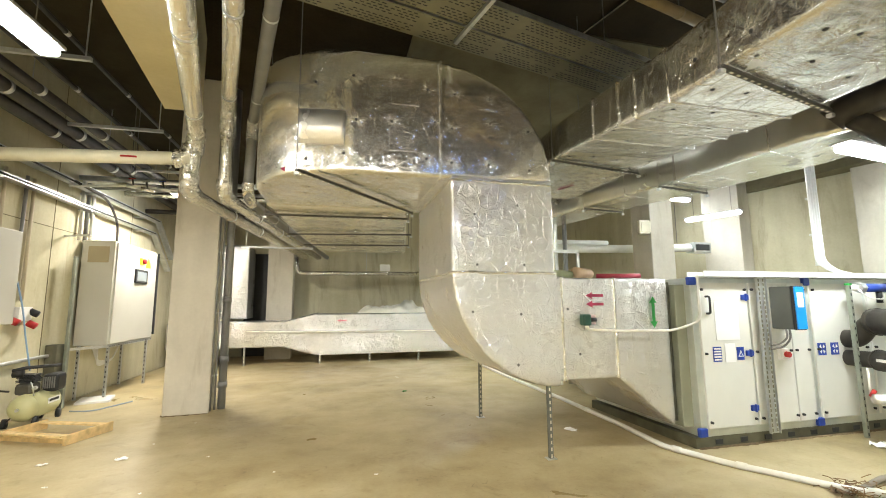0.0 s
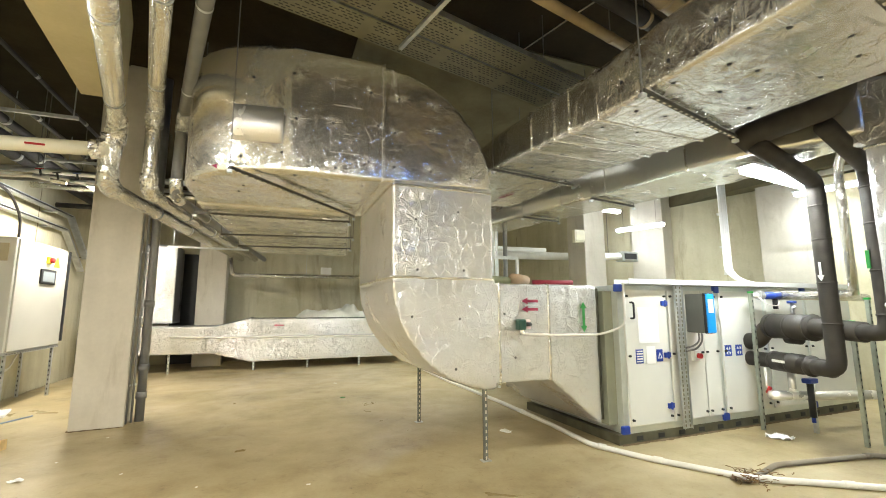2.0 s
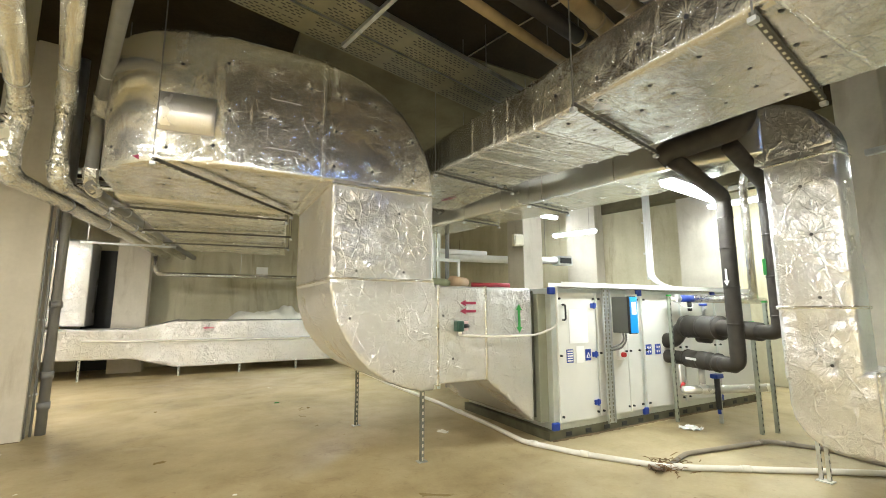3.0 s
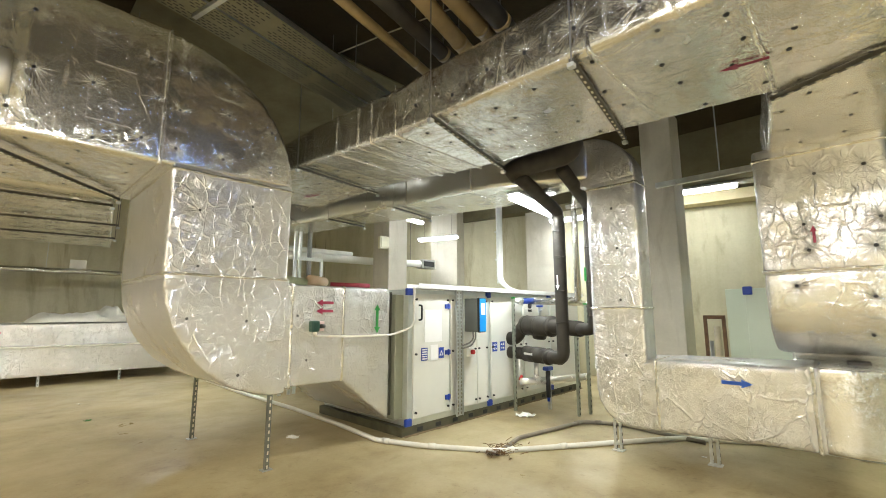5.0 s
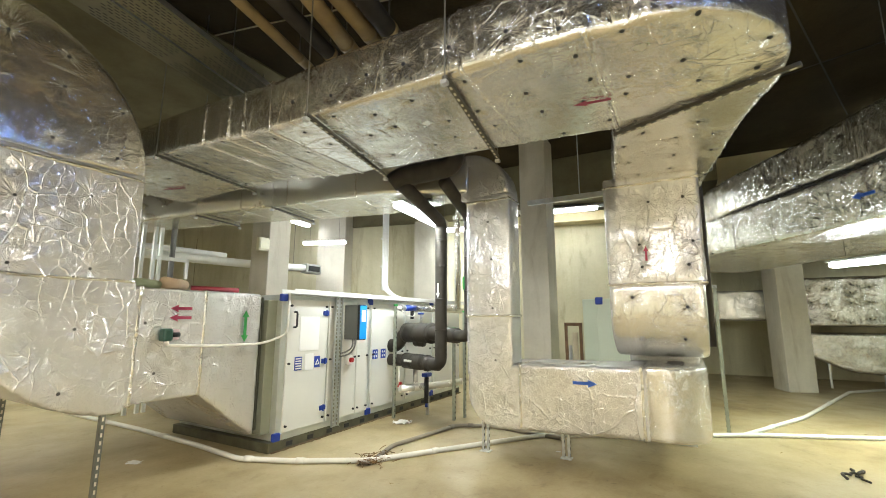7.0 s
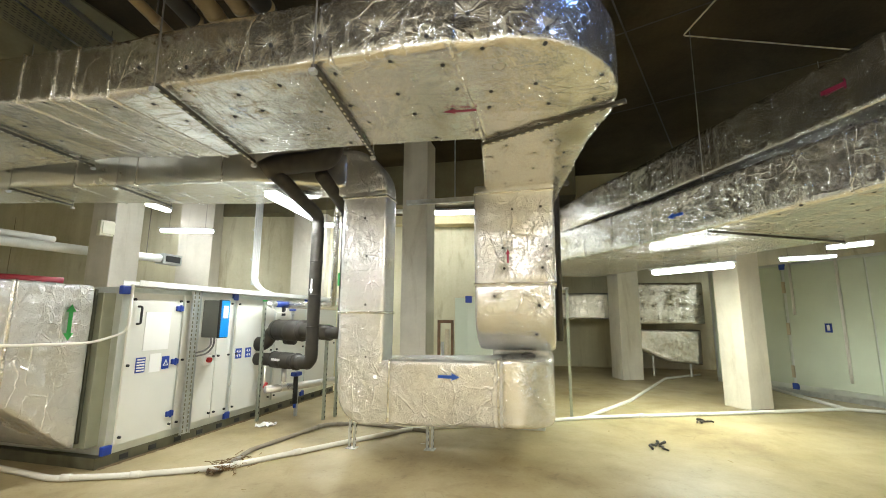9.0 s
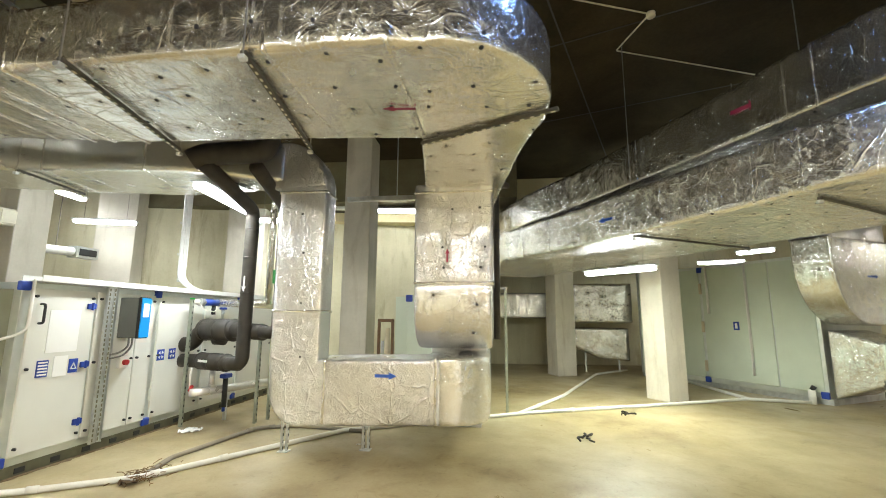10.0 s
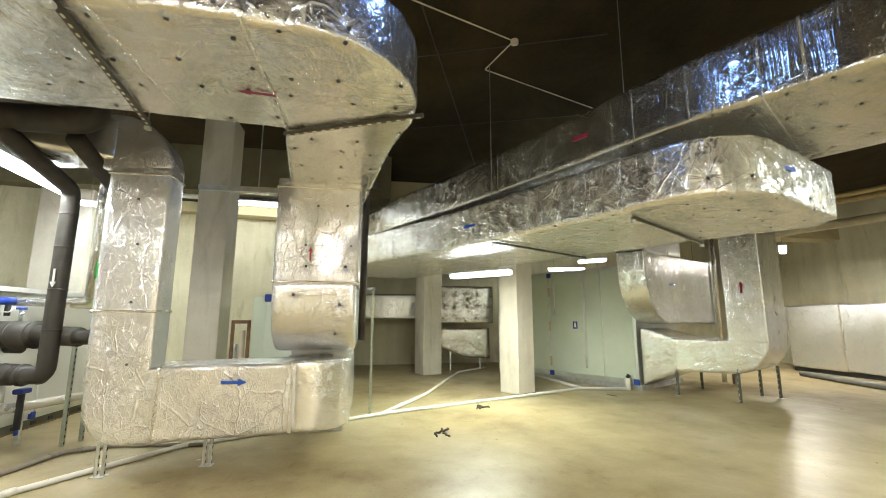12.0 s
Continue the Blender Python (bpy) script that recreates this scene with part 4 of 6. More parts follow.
box((3.84, AY - 0.125, 1.80), (8.4, AY - 0.118, 1.86), bm=bm)
box((3.84, AY + 0.1, 1.80), (8.4, AY + 0.107, 1.86), bm=bm)
part("channel", bm, painted("white coated steel", (0.75, 0.76, 0.74), 0.4), toptray)

for x, y, h in ((5.845, AY - 0.17, 1.72), (6.18, 2.86, 1.36), (6.42, 2.8, 1.62)):
    e = thing("strut_post", (x, y, 0), "slotted galvanised strut post with a green end cap", "post", "strut posts")
    slotted("upright", (x, y, 0), (x, y, h), e, faces=(-1, 1), steel=STRUT, hole=DARK)
    part("cap", box((x - 0.026, y - 0.026, h - 0.012), (x + 0.026, y + 0.026, h + 0.012), 0.004), painted("green end cap", (0.02, 0.35, 0.05), 0.5) , e, "green plastic cap")

# wiring channel from the ceiling to the unit
drop = thing("wiring_drop", (6.3, 4.4, 1.8), "white cable trunking dropping to the unit", "trunking")
WHITE_S = painted("white coated trunking", (0.72, 0.74, 0.70), 0.4)
for k in range(4):
    x = 6.24 + k * 0.045
    part("cable", pipe([(x, 4.31, 4.0), (x, 4.31, 2.06), (x + 0.06, 4.22, 1.93), (x + 0.2, 4.05, 1.85)], 0.017, 0.1, 8), BRIGHT, drop, "white sheathed cable", True)
for z in (2.4, 2.9, 3.4):
    part("clip", box((6.21, 4.325, z), (6.41, 4.345, z + 0.03), 0.003), ZINC, drop)
part("back_strip", box((6.27, 4.335, 2.0), (6.35, 4.35, 4.2)), ZINC, drop)

# black lagged pipes at the coil
coil = thing("lagged_coil_pipe", (5.62, 3.8, 1.0), "thick black foam-lagged coil pipe with a valve", "pipe", "coil pipes")
part("run", pipe([(5.96, 3.95, 1.08), (5.96, 3.77, 1.08), (5.98, 3.64, 1.29), (5.8, 2.95, 1.29), (5.62, 2.5, 1.27)], 0.105, 0.14, 18), RUBBER, coil, "", True)
part("bulge", pipe([(5.97, 3.6, 1.29), (5.82, 3.04, 1.29)], 0.15, 0.1, 18), RUBBER, coil, "thick lagged valve body", True)
part("bulge", pipe([(5.97, 3.42, 1.14), (5.91, 3.24, 1.14)], 0.06, 0.1, 12), RUBBER, coil, "", True)
coil2 = thing("lagged_coil_pipe", (5.62, 3.8, 0.8), "black foam-lagged return pipe at the coil", "pipe", "coil pipes")
part("run", pipe([(5.95, 3.95, 0.86), (5.95, 3.7, 0.86), (5.86, 3.4, 0.865), (5.6, 2.8, 0.87)], 0.092, 0.14, 18), RUBBER, coil2, "", True)
part("bulge", pipe([(5.92, 3.57, 0.862), (5.76, 3.165, 0.867)], 0.115, 0.14, 18), RUBBER, coil2, "", True)
part("tag", obox((5.765, 3.5, 0.88), (5.694, 3.32, 0.88), 0.03, 0.008, 0, (-0.909, 0.416, 0)), PAPER, coil2, "pale pipe tag")
riserp = thing("lagged_riser_pipe", (5.55, 2.73, 0.8), "black foam-lagged pipe rising to the ceiling", "pipe", "coil pipes")
part("run", pipe([(5.58, 2.95, 0.87), (5.55, 2.73, 0.87), (5.55, 2.73, 2.9), (4.24, 2.5, 3.06)], 0.085, 0.13, 16), RUBBER, riserp, "", True)
ra = part("flow_arrow", prism([(2.72, 1.84), (2.74, 1.84), (2.74, 2.0), (2.72, 2.0)], 5.455, 5.462, "x"), PAPER, riserp, "white flow arrow")
part("head", prism([(2.7, 1.86), (2.76, 1.86), (2.73, 1.8)], 5.453, 5.46, "x"), PAPER, ra)
riser2p = thing("lagged_riser_pipe", (5.55, 2.33, 1.2), "second black foam-lagged pipe beside the duct", "pipe", "coil pipes")
part("run", pipe([(5.6, 2.52, 1.27), (5.56, 2.28, 1.27), (5.56, 2.28, 2.93), (4.42, 2.04, 3.08)], 0.08, 0.13, 16), RUBBER, riser2p, "", True)
part("flow_arrow", prism([(2.32, 1.9), (2.35, 1.9), (2.35, 2.08), (2.32, 2.08)], 5.476, 5.488, "x"), GREEN_TAPE, riser2p, "green flow arrow")
cross = thing("lagged_header_pipe", (4.3, 2.6, 3.15), "black foam-lagged header pipe beside the overhead duct", "pipe", "coil pipes")
part("run", pipe([(4.22, 2.66, 3.1), (4.26, 2.55, 3.18), (4.38, 1.9, 3.24), (4.4, 1.82, CEIL - 0.02)], 0.12, 0.14, 16), RUBBER, cross, "", True)

fr2 = loft_pipe("foil_riser_pipe", [(6.35, 2.88, 1.66), (6.35, 2.88, 3.2), (6.1, 2.6, 3.6), (6.1, 2.6, CEIL - 0.02)], 0.05, FOIL_PIPE, "foil-lagged pipe rising behind the black ones")
part("branch", pipe([(6.35, 2.88, 1.68), (6.3, 3.6, 1.67)], 0.05), FOIL_PIPE, fr2, "", True)
blk = thing("foam_block", (5.33, -0.16, 1.05), "small black foam block lying on the return duct", "block")
part("block", box((5.27, -0.24, 1.035), (5.39, -0.09, 1.075), 0.008, 5), RUBBER, blk)
# foam joints and fittings round the coil pipes
for z in (1.35, 1.78, 2.25, 2.62):
    ring((5.55, 2.73, z), (0, 0, 1), 0.089, 0.02, RUBBER, riserp, "foam_joint")
    ring((5.56, 2.28, z + 0.1), (0, 0, 1), 0.084, 0.02, RUBBER, riser2p, "foam_joint")
for y in (3.55, 3.3, 3.05):
    ring((5.957 + (y - 3.55) * 0.268, y, 1.29), (0.259, 0.966, 0), 0.155, 0.03, RUBBER, coil, "foam_joint")
    ring((5.912 + (y - 3.55) * 0.395, y, 0.865), (0.367, 0.930, 0), 0.119, 0.025, RUBBER, coil2, "foam_joint")
fit = thing("balancing_valve", (5.92, 3.3, 1.44), "small chrome balancing valve with a blue handle on the lagged pipe", "valve")
part("stem", pipe([(5.92, 3.3, 1.42), (5.92, 3.3, 1.58)], 0.022), GALV, fit, "", True)
part("handwheel", pipe([(5.92, 3.3, 1.57), (5.92, 3.3, 1.6)], 0.05), BLUE, fit, "blue handwheel", True)
part("port", pipe([(5.92, 3.3, 1.5), (5.84, 3.22, 1.53)], 0.013), GALV, fit, "", True)
fit2 = thing("gauge_pipe", (5.78, 3.62, 0.46), "thin white tube with a red-handled cock", "pipe")
part("tube", pipe([(5.78, 3.6, 0.46), (5.78, 3.6, 0.78)], 0.014), WHITE_P, fit2, "", True)
part("cock", pipe([(5.78, 3.6, 0.48), (5.78, 3.56, 0.55)], 0.022), RED, fit2, "red handle", True)
valve = thing("drain_valve_pipe", (5.7, 3.5, 0.5), "foil-lagged drain pipe with blue-handled valves", "pipe")
part("run", pipe([(5.75, 3.55, 0.46), (6.3, 3.4, 0.44), (7.2, 3.2, 0.42)], 0.055, 0.1), PATCH, valve, "", True)
part("branch", pipe([(6.05, 3.47, 0.45), (6.05, 3.47, 0.75)], 0.04), PATCH, valve, "", True)
part("leg", box((6.28, 3.38, 0), (6.32, 3.42, 0.4)), GALV, valve)
part("valve_body", pipe([(6.2, 3.36, 0.2), (6.2, 3.36, 0.62)], 0.035), DARK, valve, "black valve body", True)
part("valve_handle", box((6.12, 3.31, 0.6), (6.29, 3.41, 0.66), 0.015), BLUE, valve, "blue valve handle")
part("valve_tip", pipe([(6.2, 3.36, 0.14), (6.2, 3.36, 0.22)], 0.022), BLUE, valve, "", True)
acts = thing("valve_actuator", (6.2, 3.75, 1.6), "blue valve actuator with white fittings above the lagged pipe", "actuator")
part("body", pipe([(6.1, 3.72, 1.68), (6.36, 3.68, 1.68)], 0.05), BLUE, acts, "", True)
part("neck", pipe([(6.28, 3.7, 1.5), (6.28, 3.7, 1.66)], 0.03), DARK, acts, "", True)
part("fitting", pipe([(5.9, 3.75, 1.68), (6.12, 3.72, 1.68)], 0.035), WHITE_P, acts, "", True)
part("pipe", pipe([(6.34, 3.68, 1.68), (8.2, 3.6, 1.66)], 0.055), FOIL_PIPE, acts, "", True)
for x in (5.98, 6.42, 6.7):
    part("union", pipe([(x, 3.72, 1.68), (x + 0.06, 3.71, 1.68)], 0.062, sides=8), GALV, acts)
part("hose", pipe([(5.95, 3.7, 1.66), (6.0, 3.64, 1.56), (6.2, 3.62, 1.54), (6.3, 3.66, 1.6)], 0.008, 0.05, 8), WHITE_P, acts, "", True)

# ---- pipes on the floor ----
def floor_pipe(pts, r, material, label, couplings=()):
    e = thing("floor_pipe", (*pts[0], 0), label, "pipe", "floor pipes")
    part("run", pipe([(x, y, r) for x, y in pts], r, 0.08, 12), material, e, "", True)
    for i, k in couplings:
        a, b = Vector(pts[i]), Vector(pts[i + 1])
        c = a.lerp(b, k)
        d = (b - a).normalized()
        part("coupling", pipe([(c.x - d.x * 0.04, c.y - d.y * 0.04, r + 0.003), (c.x + d.x * 0.04, c.y + d.y * 0.04, r + 0.003)], r * 1.18, sides=12), material, e, "", True)
    return e


floor_pipe([(3.56, 10.2), (3.5, 8.4), (3.52, 6.3), (3.47, 4.87), (3.39, 4.0), (3.62, 3.43), (4.05, 2.72), (5.07, 2.03), (5.9, 1.46), (6.95, -0.35), (7.35, -1.05), (8.25, -3.2), (9.1, -5.1), (8.88, -6.02)], 0.027, WHITE_P, "white plastic drain pipe laid loose across the floor", ((2, 0.5), (4, 0.2), (5, 0.1), (6, 0.1), (6, 0.6), (8, 0.9), (10, 0.3), (10, 0.7)))
floor_pipe([(7.25, -0.85), (8.9, -1.75), (12.3, -3.1), (13.4, -4.2)], 0.027, WHITE_P, "white plastic drain branch laid across the floor", ((0, 0.4), (1, 0.5)))
floor_pipe([(9.1, -5.1), (11.9, -4.9)], 0.03, WHITE_P, "white plastic drain pipe along the far unit", ())
floor_pipe([(4.1, 2.72), (4.6, 2.85), (5.85, 2.64), (6.05, 2.2), (5.9, 1.2)], 0.024, painted("dusty brown-grey pipe", (0.25, 0.22, 0.18), 0.5, 0.2, 5), "grey plastic drain pipe joined to the white one", ((1, 0.9), (2, 0.4)))

# ---- left side: column pipes ----
dp = thing("downpipe", (-1.6, 7.2, 0), "grey plastic downpipe beside the concrete column", "pipe")
part("run", pipe([(-1.6, 7.22, 0), (-1.6, 7.22, CEIL)], 0.055), GREY_P, dp, "", True)
for z in (0.35, 0.72, 1.6):
    ring((-1.6, 7.22, z), (0, 0, 1), 0.068, 0.09, GREY_P, dp)
for k, (xt, xb, r, mtl, zt) in enumerate(((-1.63, -1.70, 0.085, FOIL_PIPE, 3.48), (-1.33, -1.34, 0.075, FOIL_PIPE, 3.75), (-1.07, -1.10, 0.06, GREY_P, 3.78))):
    e = thing("heating_pipe", (xt, 5.4, 2.9), "foil-lagged heating pipe with a taped elbow" if k < 2 else "dark heating pipe with a foil-taped elbow", "pipe", "heating pipes")
    y0 = 5.4 + 0.12 * k
    pts = [(xt + 1.16, 0.6, zt + 0.02), (xt, y0, zt + 0.02), (xb, y0 + 0.05, 2.84), (xb + 0.5, 10.4, 2.9), (xb + 0.85, 13.0, 2.9)]
    part("run", pipe(pts, r, 0.16, 16), mtl, e, "", True)
    for a, p, c in zip(pts, pts[1:3], pts[2:]):
        wrap(p, a, c, r * 1.16, 0.2, e)
    for f in (0.25, 0.55, 0.85):
        c = Vector(pts[0]).lerp(Vector(pts[1]), f)
        ring(c, Vector(pts[1]) - Vector(pts[0]), r * 1.04, 0.025, GALV, e, "clamp")
    for f in (0.3, 0.6):
        c = Vector(pts[2]).lerp(Vector(pts[3]), f)
        ring(c, Vector(pts[3]) - Vector(pts[2]), r * 1.04, 0.04, GALV, e, "clamp")
hp = thing("heating_pipe", (-3.9, 5.3, 3.2), "foil-lagged cross pipe with a red mark", "pipe", "heating pipes")
part("run", pipe([(-1.66, 5.38, 3.22), (-4.15, 5.5, 3.14)], 0.075), JACKET, hp, "", True)
wrap((-1.68, 5.4, 3.22), (-1.68, 5.4, 3.5), (-2.2, 5.43, 3.2), 0.1, 0.16, hp)
part("mark", box((-2.36, 5.325, 3.175), (-2.2, 5.335, 3.195)), RED, hp, "red mark")
bar = thing("pipe_bracket", (-1.5, 9.6, 2.78), "white strut bracket carrying the pipes", "bracket")
part("rail", obox((-2.0, 10.0, 2.78), (-0.5, 10.0, 2.78), 0.04, 0.04), GALV, bar)
for x in (-1.9, -0.6):
    part("rod", pipe([(x, 10.0, 2.78), (x, 10.0, CEIL)], 0.006, sides=6), GALV, bar)
fp = loft_pipe("heating_pipe", [(-1.1, 13.0, 2.9), (-1.05, 13.0, 2.44), (3.2, 13.0, 2.46)], 0.06, FOIL_PIPE, "pale lagged pipe along the far wall", bend=0.15, group="heating pipes")
part("hanger_rod", pipe([(0.9, 13.0, 2.5), (0.9, 13.0, CEIL)], 0.008, sides=6), GALV, fp)
part("junction_box", box((1.3, 12.93, 2.52), (1.6, 13.0, 2.72), 0.01), WHITE_P, fp)

# dark pipe bundle and cable trays along the west wall
for i, (x, z, r) in enumerate(((-3.7, 3.86, 0.085), (-3.5, 3.9, 0.08), (-3.3, 3.98, 0.06), (-3.05, 4.12, 0.03), (-2.6, 4.2, 0.025))):
    e = loft_pipe("ceiling_pipe", [(x, -8, z), (x - 0.05, 12.5, z)], r, RUBBER if i < 4 else DARK, "dark lagged pipe under the ceiling", group="ceiling pipes")
    for y in (3.9, 5.2, 6.6, 8.2):
        ring((x - 0.03, y + 0.2 * i, z), (0, 1, 0), r * 1.08, 0.05, GALV, e, "clamp")
for y in (4.6, 6.4, 8.4, 10.4):
    e = thing("pipe_bracket", (-3.2, y, 3.9), "galvanised strut carrying the ceiling pipes", "bracket", "pipe brackets")
    part("rail", obox((-3.95, y, 3.9), (-2.35, y, 3.9), 0.04, 0.04), GALV, e)
    for x in (-3.9, -2.4):
        part("rod", pipe([(x, y, 3.88), (x, y, CEIL)], 0.007, sides=6), GALV, e)
for k, (x, z, w) in enumerate(((-4.05, 3.12, 0.12), (-3.98, 3.4, 0.12))):
    e = thing("cable_tray", (x, 8, z), "galvanised cable tray along the wall with cables", "cable tray", "cable trays")
    bm = box((x - w / 2, 3.0, z), (x + w / 2, 11.0, z + 0.006))
    box((x - w / 2, 3.0, z), (x - w / 2 + 0.006, 11.0, z + 0.06), bm=bm)
    box((x + w / 2 - 0.006, 3.0, z), (x + w / 2, 11.0, z + 0.06), bm=bm)
    part("channel", bm, GALV, e)
    bm = obox((x, 11.0, z + 0.02), (x + 0.05, 11.8, z - 0.75), w, 0.05)
    part("sloped_end", bm, GALV, e)
    for j in range(3):
        part("cable", pipe([(x - 0.06 + 0.06 * j, 3.0, z + 0.03), (x - 0.06 + 0.06 * j, 10.9, z + 0.03)], 0.014, sides=8), DARK if j else WHITE_P, e, "", True)
    for y in (4.2, 6.2, 8.2, 10.2):
        part("bracket", obox((-4.15, y, z - 0.02), (x + w / 2 + 0.03, y, z - 0.02), 0.04, 0.03), GALV, e)
for y, z, r, mtl in ((8.05, 3.62, 0.045, GALV), (8.2, 3.5, 0.03, GREY_P), (9.6, 3.75, 0.06, FOIL_PIPE), (10.6, 3.6, 0.05, RUBBER)):
    e = loft_pipe("cross_pipe", [(-4.1, y, z), (-1.35, y + 0.1, z + 0.02)], r, mtl, "pipe crossing under the ceiling to the column", group="cross pipes")
    for x in (-3.4, -2.5):
        part("rod", pipe([(x, y + 0.04, z), (x, y + 0.04, CEIL)], 0.006, sides=6), ROD, e)
        ring((x, y + 0.04, z), (1, 0.036, 0), r * 1.12, 0.05, GALV, e, "clamp")
vg = thing("valve_group", (-3.0, 7.6, 3.4), "small group of taped valves and unions below the cross pipes", "valve")
for k, (x, z) in enumerate(((-3.15, 3.42), (-2.95, 3.38), (-2.72, 3.4))):
    part("valve_body", pipe([(x - 0.09, 7.62, z), (x + 0.09, 7.64, z - 0.02)], 0.035, sides=10), (GALV, FOIL_PIPE, GALV)[k], vg, "", True)
    part("stem", pipe([(x, 7.62, z), (x, 7.56, z + 0.09)], 0.014, sides=8), DARK, vg, "", True)
    part("handle", obox((x - 0.05, 7.55, z + 0.09), (x + 0.05, 7.55, z + 0.1), 0.02, 0.012, 0.003), (RED, DARK, BLUE)[k], vg)
part("pipe", pipe([(-4.0, 7.6, 3.36), (-3.1, 7.62, 3.42), (-2.3, 7.64, 3.36), (-1.9, 7.64, 3.3)], 0.022, 0.1, 8), WHITE_P, vg, "", True)
for x in (-1.700, -1.66):
    e = thing("column_conduit", (x, 6.99, 0), "thin grey conduit clipped to the concrete column", "conduit", "column conduits")
    part("run", pipe([(x, 7.0 + (x + 1.7) * 2, 0.02), (x, 7.0 + (x + 1.7) * 2, 3.1)], 0.014, sides=8), GREY_P, e, "", True)
    for z in (0.5, 1.4, 2.3):
        part("clip", box((x - 0.02, 6.99 + (x + 1.7) * 2, z), (x + 0.02, 7.03 + (x + 1.7) * 2, z + 0.025), 0.003), GALV, e)
# ---- second air handling unit and its ducts ----
U2, V2, P2 = Vector((0.87, 0.49, 0)), Vector((0.49, -0.87, 0)), Vector((7.2, -7.16, 0))


def turned(bm):
    """From the second unit's own axes (along, away, up) into the room."""
    m = Matrix((U2, V2, (0, 0, 1))).transposed().to_4x4()
    m.translation = P2
    bmesh.ops.transform(bm, verts=bm.verts, matrix=m)
    bmesh.ops.recalc_face_normals(bm, faces=bm.faces[:])
    return bm


unit2 = thing("air_handling_unit", (8.75, -6.2, 0), "tall pale green air handling unit with blue corner caps", "air handler")
part("base_frame", turned(box((1.78, 0.02, 0), (5.9, 2.0, 0.1))), GALV, unit2)
part("body", turned(box((1.82, 0.0, 0.1), (5.9, 2.0, 2.66), 0.01)), ALU, unit2)
for a, b in ((1.88, 2.58), (2.61, 4.02), (4.09, 5.82)):
    part("panel", turned(box((a, -0.02, 0.2), (b, 0.01, 2.6), 0.008)), PANEL_GREEN, unit2)
for s, z0, z1 in ((3.03, 0.36, 2.62), (3.88, 1.59, 2.64)):
    part("conduit", turned(pipe([(s, -0.05, z0), (s, -0.05, z1)], 0.025)), WHITE_P, unit2, "white conduit", True)
for s, z in ((1.88, 0.16), (4.05, 0.16), (4.05, 2.58)):
    part("corner_cap", turned(box((s - 0.06, -0.035, z - 0.06), (s + 0.06, 0.02, z + 0.06), 0.012)), BLUE, unit2, "blue plastic corner cap")
for s in (3.31,):
    sg = part("rating_sign", turned(box((s - 0.06, -0.028, 1.25), (s + 0.06, -0.019, 1.42))), BLUE, unit2, "small blue sign")
    part("mark", turned(box((s - 0.025, -0.032, 1.28), (s + 0.025, -0.027, 1.39))), PAPER, sg)
for s, z in ((4.05, 0.45), (4.05, 1.3), (4.05, 2.15)):
    part("latch", turned(box((s - 0.03, -0.05, z - 0.12), (s + 0.03, -0.018, z + 0.12), 0.008)), BEIGE_P, unit2)

riser2 = thing("second_riser_duct", (7.2, -7.2, 0), "foil-wrapped duct rising from the tall unit's low outlet", "duct")
duct("outlet", turned(hull([(1.74, 0.0, 0.12), (1.74, 1.2, 0.12), (1.74, 1.2, 1.3), (1.74, 0.0, 1.3)], [(1.02, 0.0, 0.45), (1.02, 1.2, 0.45), (1.02, 1.2, 1.1), (1.02, 0.0, 1.1)])), riser2, material=FOIL_TWIN)
duct("low_run", turned(prism([(1.06, 0.46), (1.06, 1.1), (0.1, 1.1), (0.1, 1.18)] + arc(0.08, 1.1, 0.6, 180, 270, 9), 0.0, 1.25, "y")), riser2, pins=("-x",), material=FOIL_RISER)
duct("upright", turned(box((-0.52, 0, 1.05), (0.1, 1.25, 3.3))), riser2, pins=("-x",), material=FOIL_RISER)
arrow(P2 + U2 * -0.2 + V2 * -0.005 + Vector((0, 0, 2.05)), (0, 0, 1), -V2, 0.22, 0.08, RED_TAPE, riser2, "red arrow")
for s, w in ((0.0, 0.02), (0.0, 1.2), (1.06, 0.02), (1.06, 1.2), (-0.3, 1.2)):
    e = thing("duct_post", P2 + U2 * s + V2 * w, "slotted steel leg under the second riser duct", "post", "duct posts")
    p = P2 + U2 * s + V2 * w
    slotted("upright", p, p + Vector((0, 0, 0.6 if s < 0.9 else 0.52)), e, w=0.04, h=0.04, faces=(-1, 1), pitch=0.09, steel=POST, hole=SLOT)
    part("foot", box((p.x - 0.05, p.y - 0.05, 0), (p.x + 0.05, p.y + 0.05, 0.008)), GALV, e)

elbow3 = thing("side_elbow_duct", P2 + U2 * 1.4 + V2 * -0.8 + Vector((0, 0, 1.4)), "foil-wrapped elbow duct hanging below the twin ducts", "duct")
duct("elbow", turned(prism([(-0.87, 2.84), (-0.87, 2.4)] + arc(0.15, 2.38, 1.0, 182, 268, 20) + [(2.4, 1.4), (2.4, 2.82)], 1.13, 1.7, "x")), elbow3, material=FOIL_RISER, lumps=0.012, creases=0.006)
duct("neck", turned(box((1.1, -0.8, 2.8), (1.74, 0.78, 3.42))), elbow3, lumps=0.015)
part("rod", turned(pipe([(1.4, 2.2, 2.82), (1.4, 2.2, CEIL)], 0.008, sides=6)), ROD, elbow3)
part("flange", turned(box((1.1, 2.4, 1.36), (1.74, 2.44, 2.86), 0.005)), GALV, elbow3, "galvanised flange")
